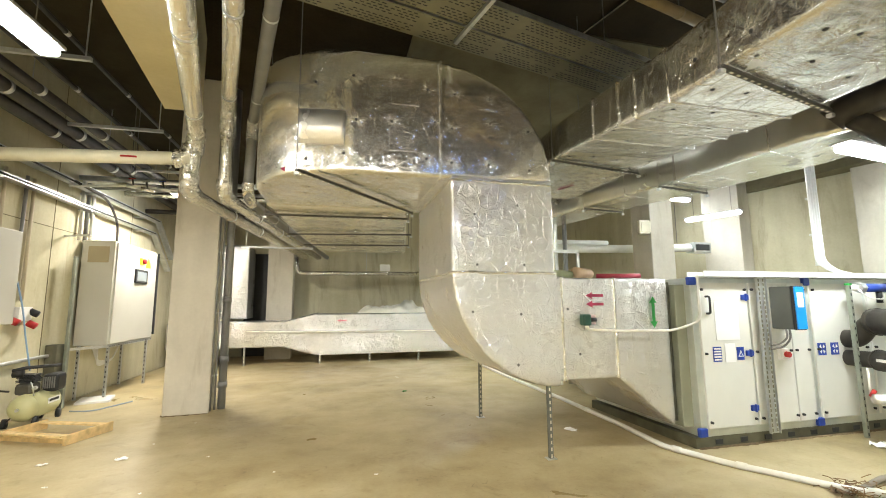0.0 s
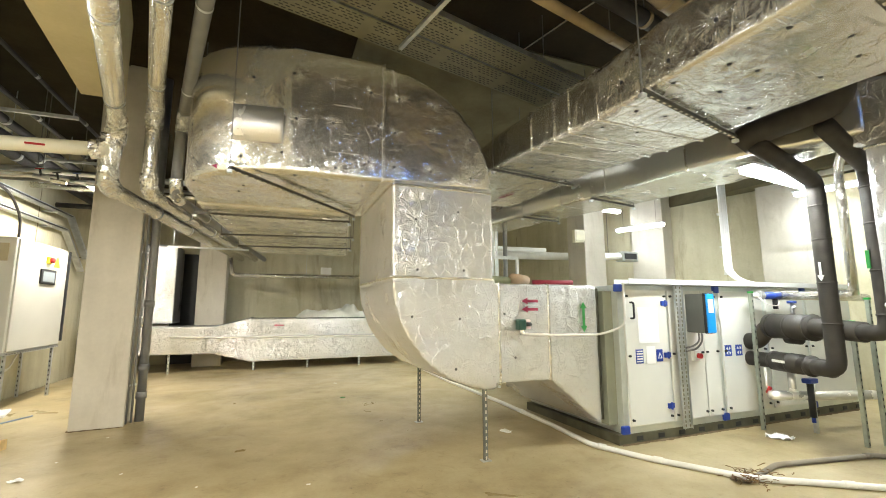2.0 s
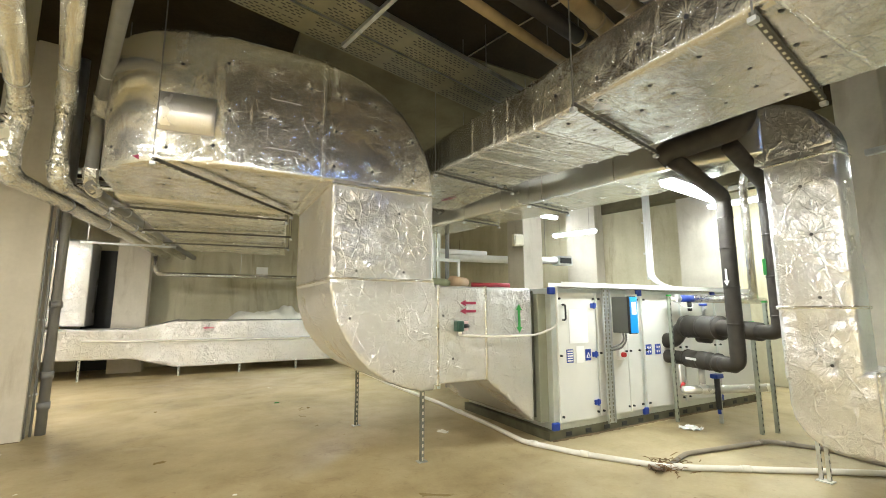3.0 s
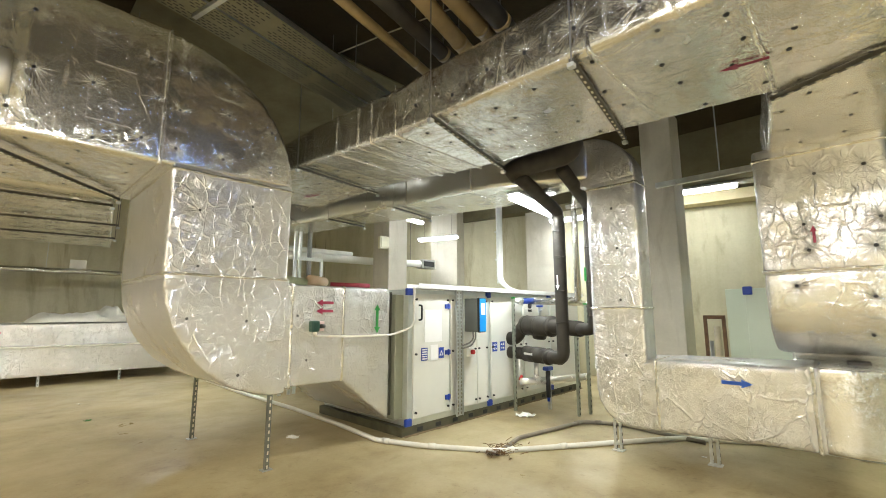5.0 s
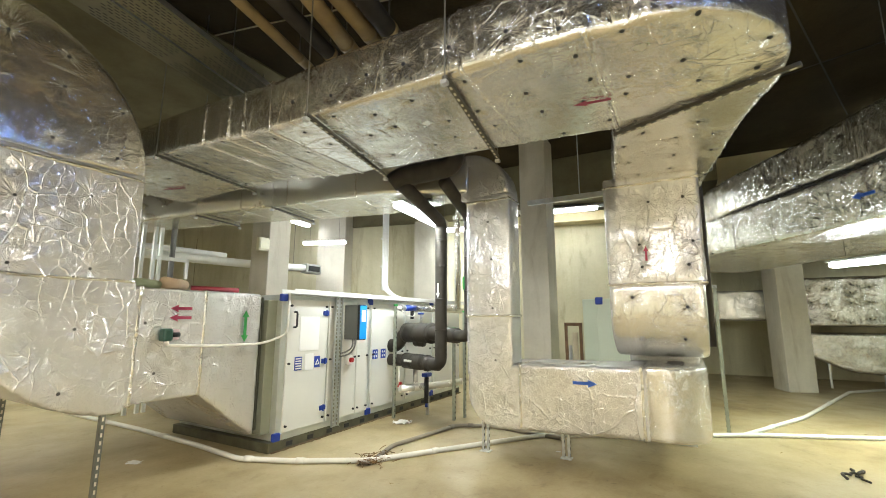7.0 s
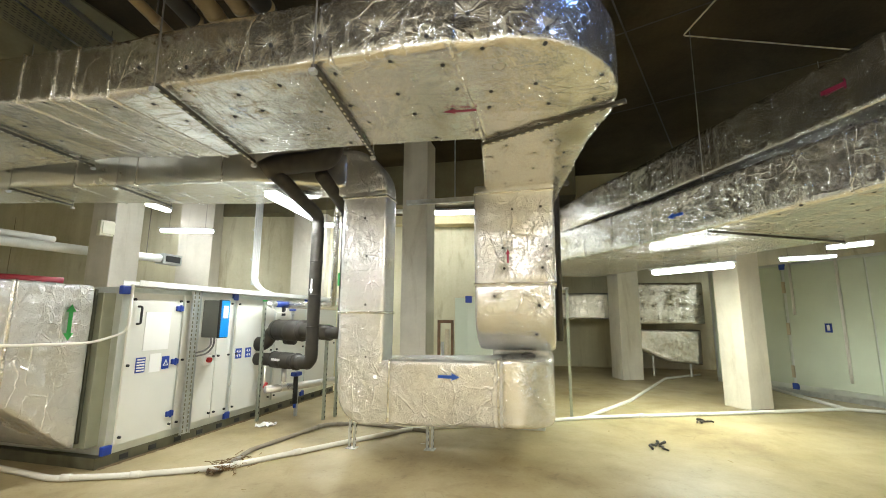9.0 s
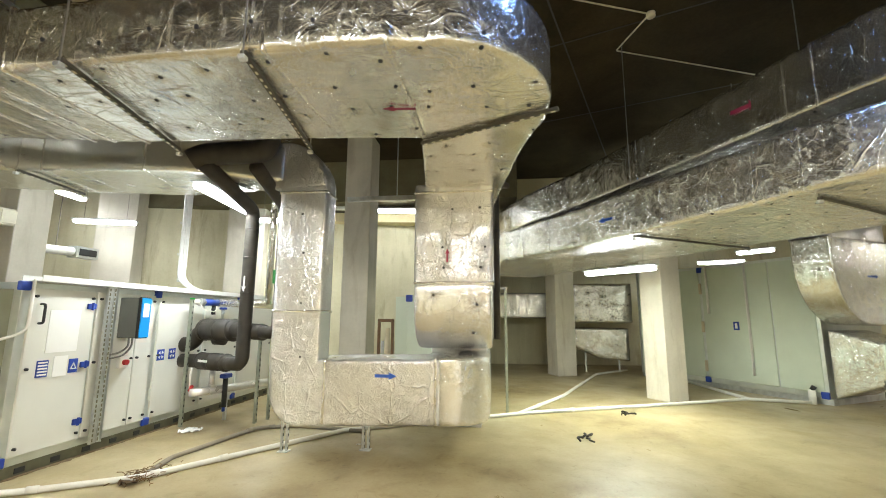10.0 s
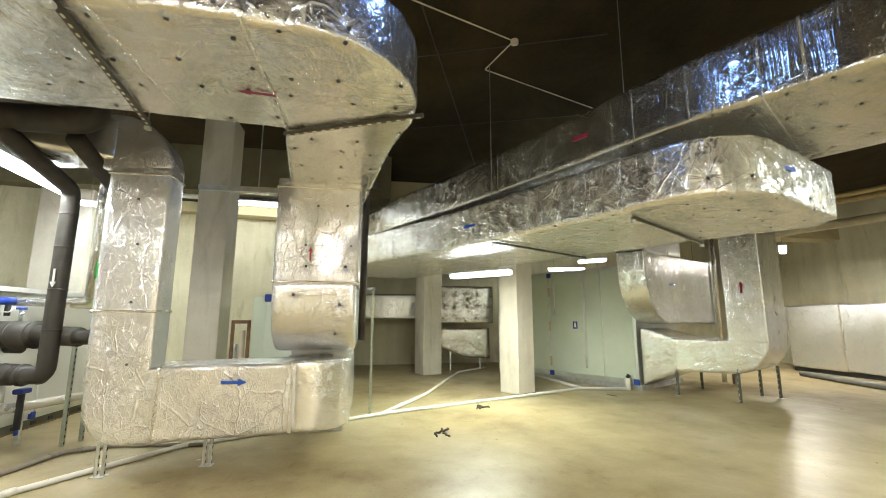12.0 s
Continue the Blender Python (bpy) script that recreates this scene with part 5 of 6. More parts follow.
for k, (a, b, r) in enumerate(((0.75, 2.35, 0.05), (0.9, 2.6, 0.04), (1.15, 2.75, 0.055))):
    e = loft_pipe("riser_pipe", [P2 + U2 * a + V2 * b, P2 + U2 * a + V2 * b + Vector((0, 0, CEIL - 0.02))], r, (ZINC, GALV, FOIL_PIPE)[k], "upright metal pipe behind the elbow duct", group="riser pipes")
arrow(P2 + U2 * 1.12 + V2 * 0.3 + Vector((0, 0, 2.2)), V2, -U2, 0.2, 0.07, BLUE_TAPE, elbow3, "blue arrow")

arrow((6.0, -1.98, 2.76), (0.87, 0.49, 0), (-0.49, 0.87, 0), 0.24, 0.08, BLUE_TAPE, twin_low, "blue arrow")
arrow((3.35, -4.3, 2.8), (0.3, -0.9, 0), (-0.95, -0.3, 0), 0.2, 0.08, BLUE_TAPE, twin_low, "blue arrow")
arrow((4.35, -2.89, 3.45), (-0.87, -0.49, 0), (-0.49, 0.87, 0), 0.28, 0.1, RED_TAPE, twin_up, "dark red arrow")

# ducts in the far recess and by the south wall
far1 = thing("stacked_far_duct", (13.0, -3.3, 0.3), "pair of stacked foil-wrapped ducts in the far recess", "duct")
# the recess's dim light is put into this darker foil colour
duct("upper", box((12.9, -4.3, 1.35), (14.0, -2.5, 2.45)), far1, material=FOIL_DIM, pins=("-x",), voxel=0.035, lumps=0.02, creases=0.012)
duct("lower", prism([(-2.5, 0.75), (-2.5, 1.2), (-4.2, 1.2), (-4.2, 0.3), (-3.4, 0.35)], 13.0, 14.0, "x"), far1, material=FOIL_DIM, voxel=0.035, lumps=0.02, creases=0.012)
for y in (-3.9, -3.0):
    slotted("leg", (13.05, y, 0), (13.05, y, 0.55), far1, faces=(-1,))
far2 = thing("far_wall_duct", (13.0, -1.2, 1.5), "pale foil-wrapped duct crossing the far recess", "duct")
duct("run", box((13.0, -2.2, 1.48), (14.4, 1.0, 2.2)), far2, voxel=0.035, lumps=0.02, creases=0.012)
far3 = thing("south_duct", (10, -13, 0.1), "large foil-wrapped duct standing near the far wall", "duct")
duct("run", box((5.0, -14.3, 0.12), (11.45, -13.0, 1.88)), far3, voxel=0.035, lumps=0.05, creases=0.02)
part("skid", box((5.0, -14.2, 0), (11.4, -13.05, 0.12)), DARK, far3)
for x in (6.4, 8.1, 9.9):
    part("seam_band", rumpled(box((x - 0.02, -14.29, 0.13), (x + 0.02, -12.985, 1.895), 0.012), 0.01), TAPE, far3, "", True)
for a, b, r in (((9.6, -9.37), (4.2, -11.06), 0.09), ((7.9, -7.5), (3.2, -9.32), 0.06), ((8.2, -7.0), (3.4, -8.8), 0.04)):
    e = loft_pipe("ceiling_pipe", [(*a, 3.42), (*b, 3.42)], r, BROWN_P if r < 0.09 else BEIGE_P, "pale pipe under the dark ceiling", group="ceiling pipes")
    for k in (0.2, 0.7):
        c = Vector(a).lerp(Vector(b), k)
        part("rod", pipe([(c.x, c.y, 3.42), (c.x, c.y, CEIL)], 0.006, sides=6), ROD, e)
gp = floor_pipe([(10.2, -11.9), (7.0, -11.2)], 0.07, GREY_P, "grey plastic pipe lying by the far duct")

# ---- third unit behind the riser ----
unit3 = thing("air_handling_unit", (6.4, 0.4, 0), "pale grey-green unit behind the riser with a blue corner cap", "air handler")
part("body", box((6.4, -0.3, 0.1), (9.2, 0.76, 1.78), 0.01), PANEL_GREEN, unit3)
part("door", box((6.95, 0.775, 0.12), (7.0, 1.06, 1.8), 0.008), PANEL_GREEN, unit3, "pale green service door standing ajar")
part("base_frame", box((6.4, -0.3, 0), (9.2, 0.76, 0.1)), GALV, unit3)
part("corner_cap", box((6.36, 0.68, 1.70), (6.45, 0.775, 1.80), 0.012), BLUE, unit3, "blue plastic corner cap")
duct("inlet", box((6.1, -0.4, 0.4), (6.45, 0.35, 1.75)), unit3)

fr = thing("pipe_stand", (7.25, -0.67, 0), "galvanised strut frame standing beside the riser", "frame")
slotted("upright", (7.25, -0.67, 0), (7.25, -0.67, 1.96), fr, faces=(-1, 1), steel=STRUT, hole=DARK)
slotted("crossbar", (7.25, -0.7, 1.95), (7.25, -0.2, 1.95), fr)
bp = loft_pipe("lagged_riser_pipe", [(6.0, -0.53, 1.2), (6.0, -0.54, 3.3), (6.4, -0.7, 3.4)], 0.045, RUBBER, "black foam-lagged pipe behind the riser duct", group="coil pipes")

# beam carrying pipes between the column and the riser
bk = thing("pipe_bracket", (5.3, 0.9, 3.0), "galvanised strut spanning between column and riser", "bracket", "pipe brackets")
part("rail", obox((5.58, 1.42, 3.02), (5.58, 0.3, 3.02), 0.06, 0.06), GALV, bk)
part("rod", pipe([(5.58, 0.75, 3.02), (5.58, 0.75, CEIL)], 0.007, sides=6), GALV, bk)
pale = loft_pipe("pale_pipe", [(9.45, 4.6, 4.0), (10.05, 0.3, 4.0)], 0.05, LAGGED, "pale pipe along the wall behind the column")

# ---- things behind the main unit ----
lv = thing("pale_duct", (5.0, 9.3, 2.9), "pale round ventilation duct with a square end grille", "duct")
part("run", pipe([(2.8, 8.6, 2.7), (6.39, 8.3, 2.73), (8.05, 8.22, 2.79)], 0.09, 0.2), LAGGED, lv, "", True)
part("grille", box((8.02, 8.1, 2.67), (8.52, 8.34, 2.91), 0.01), GALV, lv, "square end grille")
part("opening", box((8.08, 8.085, 2.72), (8.46, 8.11, 2.86)), DARK, lv, "dark grille mouth")
part("rod", pipe([(7.7, 8.24, 2.8), (7.7, 8.24, CEIL)], 0.008, sides=6), ROD, lv)
lv2 = loft_pipe("pale_duct", [(2.8, 8.9, 2.9), (6.2, 8.75, 2.92)], 0.06, LAGGED, "slim foil-lagged pipe running to the column")
jb = thing("junction_box", (6.17, 7.45, 3.05), "white junction box fixed to the column", "box")
part("case", box((6.02, 7.35, 2.92), (6.28, 7.47, 3.2), 0.012, -12), JACKET, jb)
part("lid", box((6.05, 7.335, 2.95), (6.25, 7.36, 3.17), 0.01, -12, (6.15, 7.41, 0)), JACKET, jb)
rk = thing("strut_rack", (4.1, 7.5, 0), "white strut rack behind the main duct", "rack")
for x in (3.9, 4.08, 4.18):
    part("upright", box((x - 0.025, 7.5, 0), (x + 0.025, 7.55, 3.7)), WHITE_S, rk)
part("arm", box((4.1, 7.48, 2.5), (4.66, 7.53, 2.56)), WHITE_S, rk)
part("arm", box((4.61, 7.48, 2.2), (4.66, 7.53, 2.56)), WHITE_S, rk)
part("pipe", pipe([(4.42, 7.6, 0), (4.42, 7.6, 3.9)], 0.045), GREY_P, rk, "grey pipe", True)
for nm, a, b, c in (("pilaster_1", (8.97, 8.0), (9.25, 8.25), 0), ("pilaster_2", (9.75, 5.3), (10.0, 5.55), 0)):
    tagged(link(nm, box((a[0] - 0.15, a[1] - 0.3, 0), (b[0], b[1] + 0.3, CEIL), 0.01, 13), COLUMN), "concrete pilaster on the wall", "pilaster", "", "structure")
# the beam's shade is in its darker concrete tone
tagged(link("beam_3", box((9.3, -1.0, 4.05), (10.9, 13.8, CEIL), 0, 0), BAY), "concrete edge beam above the wall, shade in its colour", "beam", "", "structure")
tagged(link("ledge", obox((10.13, 4.5, 3.89), (10.8, 0.36, 3.89), 0.5, 0.22, 0.01), BEAM), "pale concrete ledge under the edge beam", "ledge", "", "structure")
tagged(link("beam_4", box((11.0, -14.8, 3.9), (11.6, 0.2, CEIL)), BEAM), "concrete ceiling beam", "beam", "", "structure")

# ---- west side: control cabinet ----
cab = thing("control_cabinet", (-3.7, 9.0, 0), "pale enamelled control cabinet on a perforated steel stand", "cabinet")
part("case", box((-4.1, 8.05, 0.88), (-3.62, 9.8, 2.62), 0.012), CABINET, cab)
door = part("door", box((-3.622, 8.1, 0.9), (-3.595, 9.76, 2.6), 0.008), CABINET, cab)
part("grille", box((-4.0, 8.035, 2.25), (-3.7, 8.055, 2.52)), painted("beige filter grille", (0.40, 0.34, 0.22), 0.7), cab, "beige vent grille")
part("edge_strip", box((-3.62, 9.8, 0.95), (-3.58, 9.84, 2.6)), DARK, cab, "dark edge trunking")
em = part("emergency_stop", box((-3.60, 8.95, 2.3), (-3.56, 9.1, 2.42), 0.01), YELLOW, door, "emergency stop")
part("button", pipe([(-3.56, 9.02, 2.36), (-3.51, 9.02, 2.36)], 0.045), RED, door, "red mushroom button", True)
part("warning_sticker", prism([(9.22, 2.26), (9.46, 2.26), (9.34, 2.47)], -3.594, -3.590, "x"), YELLOW, door, "yellow warning triangle")
scn = part("display", box((-3.597, 8.78, 1.95), (-3.57, 9.3, 2.2), 0.006), DARK, door, "dark framed display")
part("screen", box((-3.571, 8.84, 1.99), (-3.567, 9.24, 2.16)), painted("grey screen", (0.33, 0.38, 0.40), 0.2, 0.05), scn, "grey screen")
for x, y in ((-3.66, 8.2), (-3.66, 9.7), (-4.08, 8.2), (-4.08, 9.7)):
    slotted("leg", (x, y, 0), (x, y, 0.88), cab, faces=(-1, 1))
slotted("rail", (-4.1, 7.6, 0.86), (-3.62, 8.1, 0.86), cab)
slotted("rail", (-3.63, 8.1, 0.86), (-3.63, 9.8, 0.86), cab, up=(1, 0, 0), faces=(1,))
for i in range(4):
    part("cable", pipe([(-3.9 + i * 0.03, 8.2, 0.88), (-3.85, 8.3, 0.6 - i * 0.03), (-3.8, 8.7, 0.58), (-3.78, 8.9, 0.86)], 0.012, 0.12, 8), WHITE_P, cab, "looped white cable", True)
part("black_cable", pipe([(-3.85, 8.6, 2.6), (-3.85, 8.6, 3.0), (-3.85, 8.2, 3.35), (-3.85, 7.2, 3.4)], 0.02, 0.25, 8), RUBBER, cab, "black supply cable", True)
cab.location.y += 0.26  # clear of the sockets
duc = thing("wall_trunking", (-4.1, 7.7, 0.2), "dark steel trunking standing against the wall", "trunking")
part("case", box((-4.15, 7.72, 0.05), (-4.0, 7.95, 0.95), 0.01), painted("dull steel", (0.16, 0.155, 0.11), 0.5, 0.3, 4, 0.4), duc)
part("post", box((-3.98, 7.86, 0.0), (-3.94, 7.93, 2.3), 0.004), STRUT, duc)
for i in range(3):
    part("conduit", pipe([(-4.1, 8.2 + 0.16 * i, 2.6), (-4.1, 8.2 + 0.16 * i, 3.6)], 0.03), GREY_P if i % 2 else WHITE_P, duc, "", True)
arm = thing("wall_bracket", (-4.1, 7.6, 2.66), "small steel arm fixed to the wall", "bracket")
part("arm", obox((-4.15, 7.9, 2.62), (-3.7, 7.7, 2.62), 0.03, 0.03), GALV, arm)

sock = thing("socket_outlets", (-4.1, 6.9, 1.4), "white and red industrial socket outlets on the wall", "socket")
part("plate", box((-4.15, 6.96, 1.33), (-4.07, 7.22, 1.52), 0.01), PAPER, sock)
for y, z, mtl in ((6.82, 1.36, RED), (7.18, 1.3, RED), (7.2, 1.46, DARK)):
    part("outlet", pipe([(-4.09, y, z), (-4.0, y + 0.02, z - 0.05)], 0.045), mtl, sock, "red socket" if mtl == RED else "dark socket", True)
part("hose", pipe([(-4.05, 6.82, 1.85), (-4.0, 6.9, 1.5), (-3.98, 6.98, 1.1), (-3.9, 7.0, 0.68)], 0.01, 0.25, 8), painted("pale blue hose", (0.22, 0.36, 0.55), 0.5), sock, "pale blue air hose", True)
bt = thing("wall_pipe", (-4.1, 7.0, 0.8), "thin grey steel pipe along the wall", "pipe")
part("run", pipe([(-4.11, 5.5, 0.78), (-4.11, 8.1, 0.8)], 0.025), GALV, bt, "", True)
wb = thing("distribution_box", (-4.1, 6.4, 1.3), "beige distribution box on the wall", "box")
part("case", box((-4.15, 5.6, 1.3), (-4.0, 6.75, 2.5), 0.012), CABINET, wb)
for i, y in enumerate((6.0, 6.25, 6.5, 6.9, 7.05)):
    c = thing("wall_conduit", (-4.12, y, 2.5), "thin pale conduit running up the wall", "conduit", "wall conduits")
    part("run", pipe([(-4.12, y, 2.5 if i < 3 else 1.6), (-4.12, y, 3.3)], 0.022), GREY_P if i % 2 else BEIGE_P, c, "", True)

# compressor
comp = thing("air_compressor", (-3.75, 7.0, 0), "small cream air compressor with a black pump", "compressor")
CREAM = painted("cream enamel", (0.56, 0.55, 0.30), 0.35, 0.12)
TA, TB = Vector((-3.83, 6.84, 0.23)), Vector((-3.80, 7.22, 0.25))
bm = pipe([TA, TB], 0.17, sides=24)
for p in (TA, TB):
    b2 = bmesh.new()
    bmesh.ops.create_uvsphere(b2, u_segments=24, v_segments=12, radius=0.17, matrix=Matrix.Translation(p) @ Matrix.Diagonal((0.98, 0.75, 0.98, 1)))
    merge(bm, b2)
part("tank", bm, CREAM, comp, "cream air tank", True)
part("plug", pipe([TA + Vector((0, -0.12, 0)), TA + Vector((0, -0.145, 0))], 0.02), GALV, comp)
part("crankcase", box((-3.98, 6.86, 0.38), (-3.78, 7.06, 0.53), 0.04), painted("cast grey metal", (0.10, 0.095, 0.08), 0.45, 0.2, 6, 0.4), comp, "grey cast crankcase")
part("cylinder_head", box((-3.96, 6.9, 0.53), (-3.8, 7.05, 0.64), 0.015), DARK, comp, "dark cylinder head")
bm = bmesh.new()
for i in range(6):
    box((-3.985, 6.885, 0.54 + i * 0.018), (-3.775, 7.065, 0.548 + i * 0.018), 0.003, bm=bm)
part("fins", bm, DARK, comp)
part("fan_cover", box((-3.80, 7.07, 0.38), (-3.62, 7.32, 0.62), 0.05), DARK, comp, "black motor cover")
bm = bmesh.new()
for i in range(6):
    box((-3.78 + i * 0.025, 7.062, 0.43), (-3.768 + i * 0.025, 7.073, 0.58), 0, bm=bm)
part("grille", bm, GREY_P, comp)
part("air_filter", pipe([(-4.0, 6.86, 0.66), (-3.9, 6.88, 0.66)], 0.05), DARK, comp, "", True)
part("handle", pipe([(-4.0, 6.84, 0.70), (-3.88, 6.88, 0.73), (-3.56, 7.02, 0.74)], 0.022, 0.05), DARK, comp, "black handle bar", True)
part("gauge", pipe([(-3.76, 6.9, 0.47), (-3.76, 6.86, 0.47)], 0.025), GALV, comp)
part("tube", pipe([(-3.8, 6.86, 0.55), (-3.74, 6.8, 0.5), (-3.74, 6.84, 0.38)], 0.008, 0.04, 8), GALV, comp, "", True)
for p in ((-3.99, 6.78), (-3.7, 6.84), (-3.9, 7.32), (-3.7, 7.32)):
    part("wheel", pipe([(p[0] - 0.02, p[1], 0.06), (p[0] + 0.02, p[1] + 0.008, 0.06)], 0.06), DARK, comp, "", True)
    part("bracket", obox((p[0], p[1], 0.06), (p[0] * 0.6 - 3.75 * 0.4, p[1], 0.16), 0.03, 0.01), DARK, comp)
part("nameplate", obox((-3.65, 6.98, 0.28), (-3.625, 7.18, 0.29), 0.004, 0.07), PAPER, comp, "pale plate with dark bars")
part("bar", obox((-3.644, 7.0, 0.285), (-3.622, 7.15, 0.295), 0.006, 0.03), DARK, comp)
part("hose", pipe([(-3.99, 6.8, 0.45), (-4.06, 6.62, 0.5), (-4.1, 6.4, 0.7), (-4.1, 6.0, 0.8)], 0.012, 0.1, 8), RUBBER, comp, "", True)

# wooden frame on the floor
pal = thing("wooden_frame", (-3.0, 6.0, 0), "small raw softwood pallet frame lying on the floor", "pallet")
for a, b in (((-3.66, 6.2), (-2.87, 5.86)), ((-3.5, 6.62), (-2.68, 6.3))):
    part("board", obox((*a, 0.09), (*b, 0.09), 0.09, 0.02, 0.003), WOOD, pal)
part("board", obox((-2.85, 5.8, 0.055), (-2.63, 6.36, 0.055), 0.028, 0.11, 0.003), WOOD, pal)
part("board", obox((-3.68, 6.15, 0.055), (-3.48, 6.68, 0.055), 0.028, 0.11, 0.003), WOOD, pal)
part("board", obox((-3.64, 6.22, 0.025), (-2.87, 5.9, 0.025), 0.03, 0.05, 0.003), WOOD, pal)

bd = thing("white_board", (-3.75, 8.5, 0), "white board lying on the floor by the cabinet", "board")
part("sheet", box((-3.95, 8.1, 0.0), (-3.5, 8.6, 0.035), 0.006, 15), PAPER, bd)
hs = thing("blue_hose", (-3.5, 7.9, 0), "thin pale blue hose lying on the floor", "hose")
part("run", pipe([(-3.7, 7.6, 0.01), (-3.4, 7.5, 0.01), (-3.25, 7.8, 0.01), (-3.1, 8.1, 0.01)], 0.01, 0.2, 8), painted("blue-grey hose", (0.25, 0.33, 0.45), 0.5), hs, "", True)

# ---- far flat duct with a tarpaulin ----
flat = thing("low_far_duct", (0.5, 12.4, 0), "low foil-wrapped duct on short legs across the far floor", "duct")
duct("narrow_run", box((-4.0, 12.0, 0.44), (-1.2, 13.0, 1.1)), flat, voxel=0.03, lumps=0.022, creases=0.012)
duct("flare", hull([(-1.25, 12.0, 0.42), (-1.25, 13.0, 0.42), (-1.25, 13.0, 1.1), (-1.25, 12.0, 1.1)], [(-0.45, 12.0, 0.2), (-0.45, 13.2, 0.2), (-0.45, 13.2, 1.3), (-0.45, 12.0, 1.3)]), flat, voxel=0.03, lumps=0.022, creases=0.012)
duct("wide_run", box((-0.5, 12.0, 0.2), (3.6, 13.2, 1.28)), flat, voxel=0.03, lumps=0.022, creases=0.012)
part("conduit", pipe([(-2.2, 11.97, 0.86), (-1.0, 11.96, 0.82), (3.5, 11.96, 0.78)], 0.018), WHITE_P, flat, "white conduit", True)
arrow((0.2, 11.98, 1.1), (-1, 0, 0), (0, -1, 0), 0.25, 0.08, RED_TAPE, flat, "red arrow")
for x in (-2.2, -0.35, 0.95, 2.3):
    slotted("leg", (x, 12.02, 0), (x, 12.02, 0.45 if x < -1 else 0.24), flat)
bm = bmesh.new()
bmesh.ops.create_grid(bm, x_segments=40, y_segments=20, size=1.0, matrix=Matrix.Translation((1.65, 12.5, 1.29)) @ Matrix.Diagonal((1.0, 0.52, 1, 1)))
for v in bm.verts:
    k = max(0, 1 - ((v.co.x - 1.65) / 1.0) ** 6) * max(0, 1 - ((v.co.y - 12.5) / 0.52) ** 4)
    v.co.z += k * (0.1 + 0.32 * abs(noise.noise(v.co * 2.1)) + 0.12 * abs(noise.noise(v.co * 5.3)))
tarp = thing("tarpaulin", (1.6, 12.5, 1.3), "crumpled pale plastic sheet lying on the far duct", "sheet")
part("sheet", bm, painted("pale plastic sheet", (0.70, 0.68, 0.60), 0.4, 0.1), tarp, "", True)
duct("white_box", box((-3.9, 12.9, 1.15), (-2.35, 13.9, 3.2)), thing("foil_shaft", (-3.2, 13.3, 1.1), "pale foil-wrapped shaft by the far wall", "duct"), voxel=0.05)
tagged(link("door_1", box((-2.66, 14.16, 0), (-1.8, 14.21, 3.1)), DARK), "dark open doorway in the far wall", "doorway", "", "structure")

# ---- ceiling ----
ct_dir = Vector((0.973, 0.23, 0))
for k, off in enumerate((0.18, 0.57)):
    a = Vector((-2.6, 2.42, 4.22)) + Vector((-0.23, 0.973, 0)) * off
    b = a + ct_dir * 6.3
    e = thing("ceiling_tray", a, "wide perforated cable tray hung under the ceiling", "cable tray", "cable trays")
    part("web", obox(a, b, 0.35, 0.006), TRAY, e)
    vs, fs = [], []
    side = Vector((-0.23, 0.973, 0))
    for r in range(9):
        if r == 4:
            continue
        for i in range(100):
            if i % 14 in (0, 1) or (i * 7 + r * 5) % 17 == 0:
                continue
            c = a + ct_dir * (0.05 + i * 0.062 + (0.031 if r % 2 else 0)) + side * ((r - 4) * 0.036) - Vector((0, 0, 0.0042))
            n0 = len(vs)
            for du, dv in ((-0.02, -0.007), (0.02, -0.007), (0.02, 0.007), (-0.02, 0.007)):
                vs.append(c + ct_dir * du + side * dv)
            fs.append((n0, n0 + 3, n0 + 2, n0 + 1))
    sm = bpy.data.meshes.new("slots")
    sm.from_pydata(vs, [], fs)
    sm.materials.append(DARK)
    so = new("perforation", sm)
    so.parent = e
    so.matrix_parent_inverse = e.matrix_world.inverted()
    tagged(so, kind="stuff")
    for sgn in (-1, 1):
        q = Vector((-0.23, 0.973, 0)) * 0.175 * sgn + Vector((0, 0, 0.03))
        part("side", obox(a + q, b + q, 0.005, 0.06), GALV, e)
    for f in (0.2, 0.62, 0.9):
        c = a.lerp(b, f)
        part("rod", pipe([c, (c.x, c.y, CEIL)], 0.006, sides=6), ROD, e)
cb = thing("tray_bar", (1.2, 3.7, 4.19), "galvanised bar carrying the ceiling trays", "bracket")
part("rail", obox((1.34, 3.05, 4.195), (1.14, 3.95, 4.195), 0.04, 0.04), GALV, cb)
for p in ((1.33, 3.1), (1.15, 3.9)):
    part("rod", pipe([(*p, 4.18), (*p, CEIL)], 0.006, sides=6), GALV, cb)
